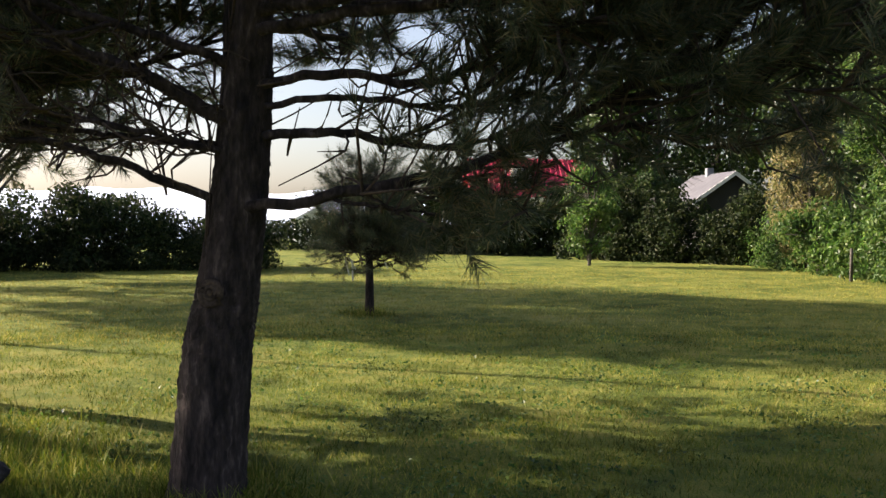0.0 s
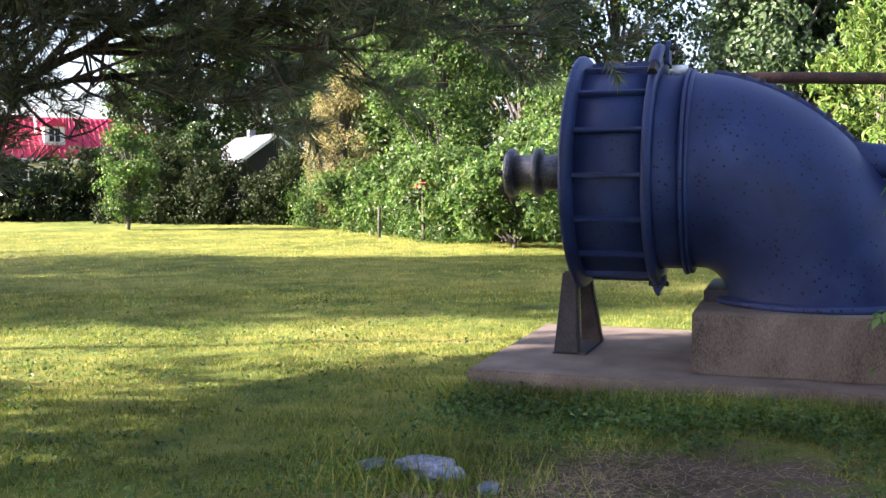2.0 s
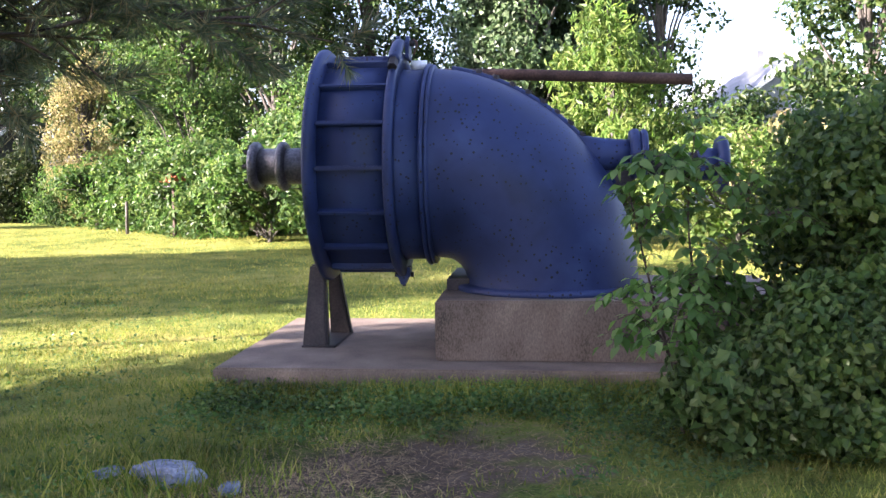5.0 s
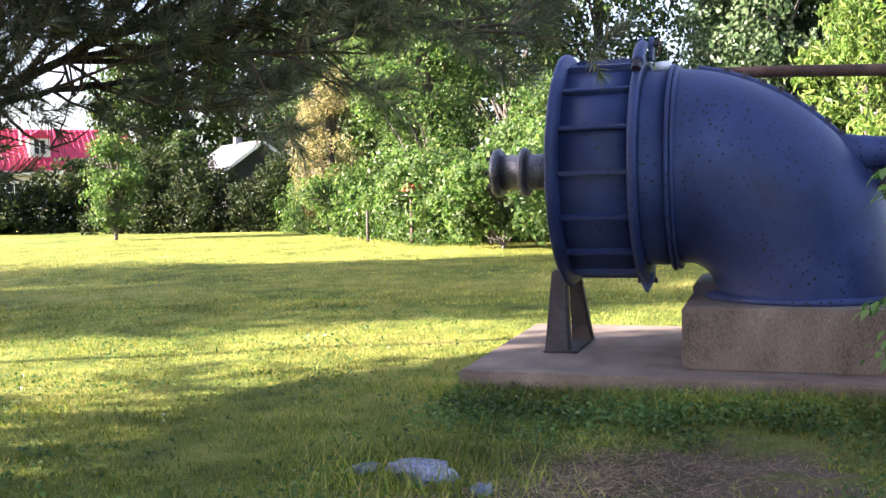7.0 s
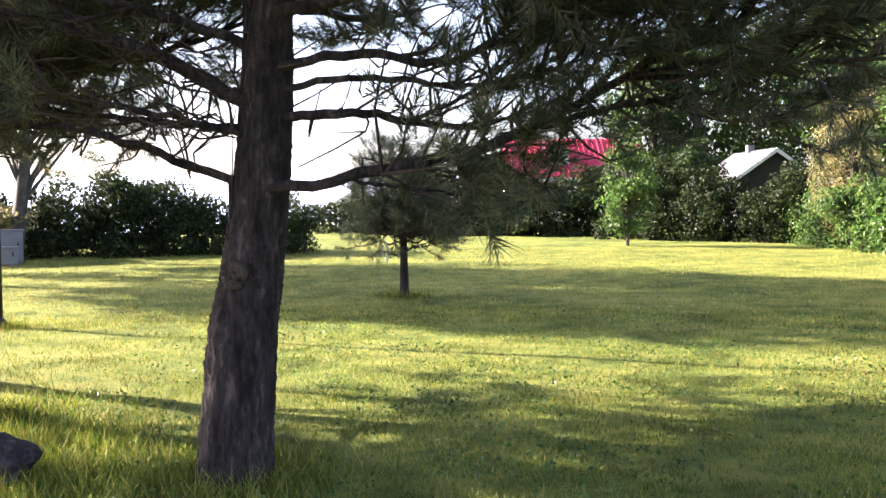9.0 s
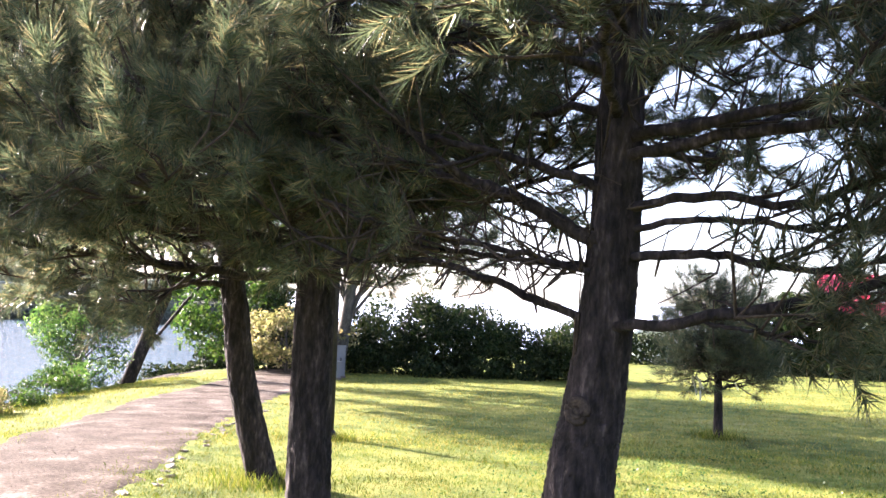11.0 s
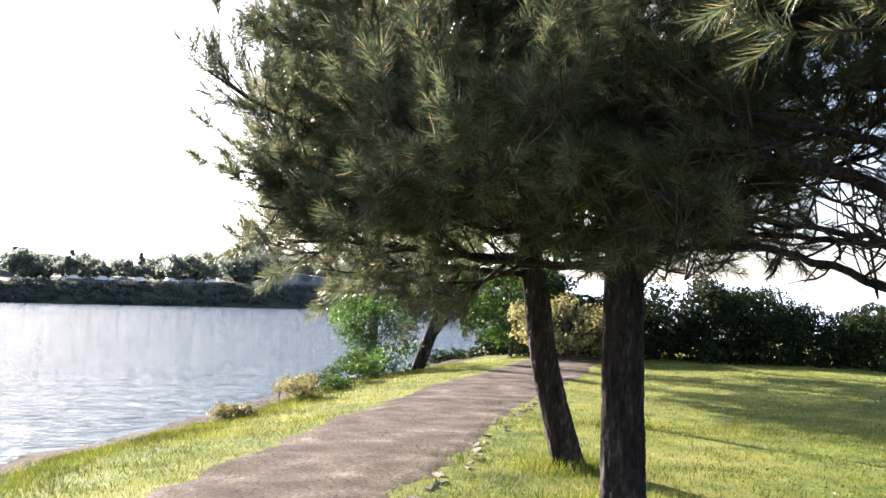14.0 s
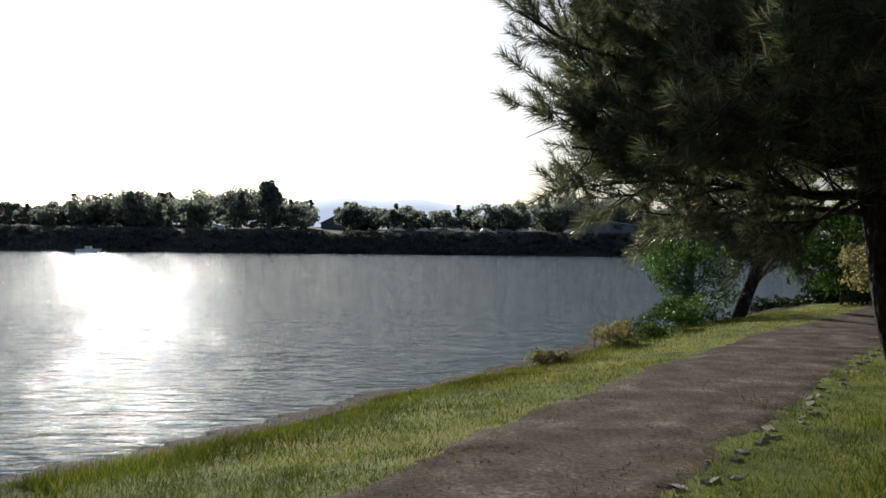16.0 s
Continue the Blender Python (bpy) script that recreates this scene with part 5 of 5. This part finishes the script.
# a white flagpole by the pale house, and a pale post at the shrubs
for name, x, y, h, r, label, cat in (("flagpole", 32.8, 19.7, 4.1, 0.05, "slim white flagpole before the pale house", "flagpole"), ("post", 10.95, 26.6, 0.9, 0.045, "short grey wooden post at the shrubs", "post")):
    b = Bits()
    tube(b, [(0, 0, -0.1), (0, 0, h * 0.6), (0, 0, h - 0.03), (0, 0, h)], [r * 1.1, r, r, r * 0.5], 12)
    ob = new(name, b.mesh(name, WHITE if name == "flagpole" else GREYBARK))
    ob.matrix_world = pose(x, y, 0)
    tagged(ob, label, cat)
red_house()
low_house(13.35, 49.3, 4, 1.6, 2.8, 2.75, 3.95, DARKWALL, SLATE, "low dark house with grey bargeboards and grey roof")
low_house(41.5, 26.5, -30, 3.6, 4.0, 4.4, 6.9, GREYROOF, GREYROOF, "pale grey house with a pale metal roof")
low_house(-7.4, 58, 10, 1.3, 1.6, 1.6, 2.3, WHITE, GREYROOF, "small white garden shed behind the hedge", "shed")

# ---- the far shore ----
FAR = [(-330, -40), (-285, 40), (-262, 85), (-235, 140), (-200, 188), (-172, 220), (-130, 262)]


def far_at(s, back=0.0):
    """A place along the far shore, s from 0 to 1, so many metres inland."""
    p = np.array(FAR, float)
    k = s * (len(p) - 1)
    i = min(int(k), len(p) - 2)
    a = p[i] + (p[i + 1] - p[i]) * (k - i)
    d = unit(p[i + 1] - p[i])
    return a + np.array([-d[1], d[0]]) * back


def far_shore():
    rows = ((-6, -4), (0, WATER_Z - 0.2), (2, 0.5), (7, 4.0), (12, 4.9), (60, 6.5), (200, 9), (700, 14))
    s = np.linspace(0, 1, 90)
    v = []
    for q_ in s:
        for back, z in rows:
            x, y = far_at(q_, back)
            v.append((x, y, z + (0.5 * math.sin(q_ * 60 + back) if 1 < back < 300 else 0)))
    n = len(rows)
    q = [[i * n + j, i * n + j + 1, (i + 1) * n + j + 1, (i + 1) * n + j] for i in range(len(s) - 1) for j in range(n - 1)]
    bank = noisy("far_bank", [(0.03, 0.036, 0.03), (0.05, 0.06, 0.04), (0.09, 0.10, 0.05)], 0.15, 2.0, 1.0, 0.2, 0.1)
    tagged(new("far_shore", mesh_from("far_shore", v, q, bank)), "steep dark bank of the far shore", "shore", kind="structure")


far_shore()
bits = Bits()
# woods on the far shore: uncountable, one object
rng = np.random.default_rng(50)
for k in range(620):
    s = rng.random()
    back = 19 + 60 * rng.random() ** 1.3
    x, y = far_at(s, back)
    conifer = rng.random() < 0.16
    h = (6.0 + 4.5 * rng.random()) * (1 + 0.25 * math.sin(s * 19)) * (1.2 if conifer else 1)
    r = h * (0.17 if conifer else 0.36)
    c = clumps(12 if not conifer else 14, r, r, 1.0, h, "cone" if conifer else "dome") + [x, y, 5.0]
    leaf_cloud(bits, c, 60, r * (0.5 if not conifer else 0.35), 0.7, 0.8, np.array([x, y, 5 + h / 2]))
scrub = Bits()
for k in range(850):
    s = rng.random()
    back = 0.2 + 8.5 * rng.random()
    x, y = far_at(s, back)
    c = clumps(6, 2.2, 1.6, 0.0, 1.6, "dome") + [x, y, float(np.interp(back, [0, 2, 7, 12, 60], [-1.3, 0.2, 3.4, 4.6, 6.5])) - 0.3]
    leaf_cloud(scrub, c, 30, 0.9, 0.5, 0.8, np.array([x, y, 1.0]))
LEAF_BANK = leafy("bank_leaves", [(0.085, 0.095, 0.085), (0.105, 0.115, 0.10), (0.13, 0.14, 0.115)], 0.95, 0.4, 0.02)
tagged(new("bank_scrub", scrub.mesh("bank_scrub", LEAF_BANK, False)), "dark scrub on the steep far bank", "scrub", kind="stuff")
far = new("far_woods", bits.mesh("far_woods", LEAF_FAR_HAZED, False))
tagged(far, "mixed woods along the far shore, paled in colour for haze", "woods", kind="stuff")
tall = broad_tree("tree", -252.2, 131.5, 14.5, 3.0, "tall narrow tree above the far woods", LEAF_FAR_HAZED, 90, 0.3, 60, 120, 1.3, 0.6, 0.8, trunk_r=0.5)
tall.location.z = 5.0


def car(s, back, colour, turn):
    x, y = far_at(s, back)
    t = thing("car", pose(x, y, 4.75, 0, 0, turn), "parked car on the far shore, glinting", "car", "cars on the far shore")
    b = Bits()
    prism(b, [(-2.1, 0.35), (-2.1, 0.85), (-1.4, 0.95), (-0.9, 1.45), (0.7, 1.48), (1.3, 0.98), (2.1, 0.85), (2.1, 0.35)], -0.85, 0.85)
    part("body", b.mesh("body", colour, False), None, t)
    for wx in (-1.3, 1.3):
        for wy in (-0.8, 0.8):
            b = Bits()
            tube(b, [(wx, wy - 0.1, 0.32), (wx, wy + 0.1, 0.32)], [0.32, 0.32], 12)
            part("wheel", b.mesh("wheel", BLACKIRON), None, t)
    part("windscreen", box_bm(-0.9, -0.75, 1.0, 0.75, 0.75, 1.44), GLASS, t)


SILVER = plain("pale_car_paint", (0.6, 0.62, 0.65), 0.2, 0.6)
for k, s in enumerate((0.555, 0.575, 0.59, 0.602, 0.625, 0.64, 0.655, 0.70, 0.72, 0.42)):
    car(s, 13 + (k % 3), (SILVER, WHITE, GREYMETAL)[k % 3], 40 + 7 * k)
for s, back, w, d, e, r in ((0.745, 26, 9, 6, 3.0, 3.8), (0.50, 45, 5, 4, 3, 5.5), (0.36, 40, 5, 4, 3, 5.5), (0.30, 50, 6, 4, 3, 5.5)):
    x, y = far_at(s, back)
    hs = low_house(x, y, 45, w, d, e, r, GREYROOF, WHITE, "long pale building among the far trees", "house")
    hs.location.z = 5.0
# small jetty with a moored boat
x, y = far_at(0.335, -9)
t = thing("boat", pose(x, y, WATER_Z, 0, 0, 60), "small white boat moored off the far shore", "boat")
b = Bits()
prism(b, [(-3, 0.7), (-2.6, 0.0), (2.4, 0.0), (3.4, 0.9), (1.0, 0.8)], -0.9, 0.9)
part("hull", b.mesh("hull", WHITE, False), None, t)
part("cabin", box_bm(-0.6, -0.6, 0.7, 0.9, 0.6, 1.5, 0.05), WHITE, t)

# distant blue hills across the lake, their haze a glow in the material
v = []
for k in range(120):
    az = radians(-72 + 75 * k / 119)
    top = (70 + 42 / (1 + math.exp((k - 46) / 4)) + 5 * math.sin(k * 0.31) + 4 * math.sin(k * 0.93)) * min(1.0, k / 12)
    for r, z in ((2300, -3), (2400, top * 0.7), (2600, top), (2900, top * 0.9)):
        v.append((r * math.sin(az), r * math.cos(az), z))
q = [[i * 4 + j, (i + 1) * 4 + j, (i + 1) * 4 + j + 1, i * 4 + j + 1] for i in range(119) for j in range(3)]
tagged(new("backdrop", mesh_from("backdrop", v, q, HILL)), "low blue hills beyond the lake, glowing pale for haze", "hills", kind="structure")

# ---- stones along the path's edge ----
rng = np.random.default_rng(12)
e = thing("path_edging", pose(0, 0, 0), "broken pale stone edging along the footpath", "edging")
for k, y in enumerate(np.arange(3.0, 15.5, 0.27)):
    if rng.random() < 0.45:
        continue
    x = float(np.interp(y, PATH_Y, PATH_R)) + 0.12 + 0.08 * rng.standard_normal()
    bm = box_bm(-0.04 - 0.06 * rng.random(), -0.04, -0.06, 0.04 + 0.07 * rng.random(), 0.04, 0.010, 0.012)
    for w in bm.verts:
        w.co += Vector(rng.standard_normal(3)) * 0.012
    o = part("edging_stone", bm, SLAB, e)
    o.matrix_local = pose(x, y, float(height(x, y)) + 0.005, rng.normal(0, 4), rng.normal(0, 4), 118 + rng.normal(0, 16))

# ---- grass ----
def on_path(x, y, pad=0.0):
    return (x > np.interp(y, PATH_Y, PATH_L) - pad) & (x < np.interp(y, PATH_Y, PATH_R) + pad)


def on_base(x, y, m=0.0):
    a = (x - 3.575) * U.x + (y - 6.47) * U.y
    b = (x - 3.575) * V.x + (y - 6.47) * V.y
    return (a > -m) & (a < 4.7 + m) & (b > -m) & (b < 2.52 + m)


def bare(x, y):
    return ((x - 3.35) / 1.25) ** 2 + ((y - 4.0) / 0.75) ** 2 < 1.0 + 0.6 * rough(x, y, 5)


def blades(name, x, y, h, w, label, mat=GRASS):
    n = len(x)
    z = height(x, y)
    az = rng.random(n) * 2 * np.pi
    lean = h[:, None] * np.stack([np.cos(az), np.sin(az)], 1) * (0.25 + 0.75 * rng.random((n, 1)))
    sa = az + np.pi / 2 + 0.8 * rng.standard_normal(n)
    sd = np.stack([np.cos(sa), np.sin(sa), np.zeros(n)], 1) * w[:, None] / 2
    p = np.stack([x, y, z - 0.004], 1)
    tip = p + np.concatenate([lean, h[:, None]], 1)
    v = np.stack([p - sd, p + sd, tip], 1).reshape(-1, 3)
    ob = new(name, mesh_from(name, v, np.arange(3 * n).reshape(-1, 3), mat, False))
    return tagged(ob, label, "grass", kind="stuff")


def polar(n, r0, r1, a0, a1, power):
    r = r0 + (r1 - r0) * rng.random(n) ** power
    a = np.radians(a0 + (a1 - a0) * rng.random(n))
    return -np.sin(a) * r, np.cos(a) * r


rng = np.random.default_rng(99)
x, y = polar(420000, 2.6, 15, -70, 85, 1.25)
xb, yb = polar(60000, 0.0, 9, 85, 290, 0.6)
xc, yc = polar(14000, 0.0, 2.6, -70, 85, 0.5)
x, y = np.concatenate([x, xb, xc]), np.concatenate([y, yb, yc])
keep = ~on_path(x, y, -0.75 * rng.random(len(x)) ** 2.4) & ~on_base(x, y) & (x - np.interp(y, SHORE_Y, SHORE_X) > 1.25)
keep &= ~(bare(x, y) & (rng.random(len(x)) < 0.55 + 0.45 * np.clip(rough(x, y, 2.6) + 0.5 * rough(x, y, 6.3) + 0.4, 0, 1)))
keep &= rng.random(len(x)) < 0.62 + 0.38 * rough(x, y, 3.1)
x, y = x[keep], y[keep]
blades("lawn_grass", x, y, 0.018 + 0.045 * rng.random(len(x)), 0.005 + 0.006 * rng.random(len(x)), "short mown lawn grass with clover")
x, y = polar(150000, 13, 34, -62, 75, 1.0)
keep = ~on_path(x, y, -0.05) & ~on_base(x, y) & (x - np.interp(y, SHORE_Y, SHORE_X) > 0.6)
x, y = x[keep], y[keep]
blades("lawn_grass", x, y, 0.03 + 0.03 * rng.random(len(x)), 0.008 + 0.008 * rng.random(len(x)), "short mown grass on the far lawn, paled for grazing sun", GRASS_FAR_LIT)
# long grass: at the foot of the base, round trunks and the boulder, along the shore
def tufts(cx, cy, sx, sy, n):
    return cx + sx * rng.standard_normal(n), cy + sy * rng.standard_normal(n)


px, py_ = [], []
a = rng.uniform(-0.1, 4.8, 16000)
off = -np.abs(rng.standard_normal(16000)) * 0.22
px.append(3.575 + U.x * a + V.x * off); py_.append(6.47 + U.y * a + V.y * off)
for cx, cy, s, n in ((-3.74, 7.07, 0.30, 2500), (-1.33, 5.53, 0.28, 2500), (-2.7, 5.55, 0.45, 5000), (-3.2, 6.4, 0.5, 4000), (-6.13, 12.46, 0.2, 700), (-1.21, 16.35, 0.2, 700), (-5.12, 8.88, 0.3, 1500), (2.46, 4.72, 0.3, 1200)):
    u_, w_ = tufts(cx, cy, s, s, n)
    px.append(u_); py_.append(w_)
yy = rng.uniform(2, 26, 26000)
xx = np.interp(yy, SHORE_Y, SHORE_X) + 1.5 + np.abs(rng.standard_normal(26000)) * 0.7
px.append(xx); py_.append(yy)
x, y = np.concatenate(px), np.concatenate(py_)
keep = ~on_base(x, y, 0.01) & ~on_path(x, y)
x, y = x[keep], y[keep]
blades("long_grass", x, y, (0.06 + 0.13 * rng.random(len(x)) ** 1.6) * np.where(x < -9.5, 0.5, 1.0), 0.007 + 0.006 * rng.random(len(x)), "uncut long grass round trunks, plinth and shore")
# dry straw and fallen needles lying on the bare soil and round the rocks
n = 5200
x = np.concatenate([2.9 + 0.75 * rng.standard_normal(n // 2), 3.35 + 1.0 * rng.standard_normal(n // 2)])
y = np.concatenate([4.35 + 0.32 * rng.standard_normal(n // 2), 4.0 + 0.6 * rng.standard_normal(n // 2)])
az = rng.random(n) * 2 * np.pi
ln = (0.04 + 0.10 * rng.random(n))[:, None]
d = np.stack([np.cos(az), np.sin(az), 0.12 * rng.standard_normal(n)], 1)
p = np.stack([x, y, height(x, y) + 0.008 + 0.014 * rng.random(n)], 1)
sd = np.stack([-np.sin(az), np.cos(az), np.zeros(n)], 1) * 0.0022
v = np.stack([p - sd, p + sd, p + d * ln], 1).reshape(-1, 3)
STRAW = leafy("dry_straw", [(0.16, 0.11, 0.06), (0.28, 0.20, 0.11), (0.42, 0.32, 0.18)], 0.7, 0.2, 0.1)
tagged(new("straw", mesh_from("straw", v, np.arange(3 * n).reshape(-1, 3), STRAW, False)), "dry straw and fallen needles on bare soil", "straw", kind="stuff")
# broad weeds at the foot of the concrete and on the near lawn
rng = np.random.default_rng(101)
bits = Bits()
a = rng.uniform(0, 4.8, 24000)
off = -0.03 - np.abs(rng.standard_normal(24000)) * 0.6
x = np.concatenate([3.575 + U.x * a + V.x * off, rng.uniform(-3.5, 5.5, 26000)])
y = np.concatenate([6.47 + U.y * a + V.y * off, 2.8 + 11 * rng.random(26000) ** 1.9])
keep = ~on_base(x, y, 0.01) & ~bare(x, y) & ((rough(x, y, 6.0) > 0.9 * rng.standard_normal(len(x))) & (np.arange(len(x)) < 24000) | (np.arange(len(x)) >= 24000) & (rough(x, y, 2.1) + 0.6 * rough(x, y, 5.3) > 0.25 + 0.5 * rng.standard_normal(len(x))))
x, y = x[keep], y[keep]
leaves(bits, np.stack([x, y, height(x, y) + 0.03 + 0.035 * rng.random(len(x)) + 0.09 * rng.random(len(x)) ** 2.5 * (np.arange(len(x)) < 9000)], 1), np.tile([0, 0, 1.6], (len(x), 1)), 0.036, 0.7, 0.1)
tagged(new("lawn_weeds", bits.mesh("lawn_weeds", LEAF, False)), "clover and plantain leaves in the grass", "weeds", kind="stuff")

# loose pebbles on the path
rng = np.random.default_rng(103)
bits = Bits()
n = 8000
y = 2.5 + 15 * rng.random(n) ** 1.2
x = np.interp(y, PATH_Y, PATH_L) + (np.interp(y, PATH_Y, PATH_R) - np.interp(y, PATH_Y, PATH_L)) * rng.random(n)
c = np.stack([x, y, height(x, y) + 0.016], 1)
r = (0.002 + 0.008 * rng.random(n) ** 5)[:, None, None]
octa = np.array([(1, 0, 0), (0, 1, 0), (-1, 0, 0), (0, -1, 0), (0, 0, 0.7), (0, 0, -0.7)])
v = (c[:, None] + r * (octa[None] + 0.25 * rng.standard_normal((n, 6, 3)))).reshape(-1, 3)
tri = np.array([(0, 1, 4), (1, 2, 4), (2, 3, 4), (3, 0, 4), (1, 0, 5), (2, 1, 5), (3, 2, 5), (0, 3, 5)])
bits.add(v, (np.arange(n)[:, None, None] * 6 + tri[None]).reshape(-1, 3))
tagged(new("path_pebbles", bits.mesh("path_pebbles", SLAB, False)), "loose pebbles strewn on the gravel path", "pebbles", kind="stuff")
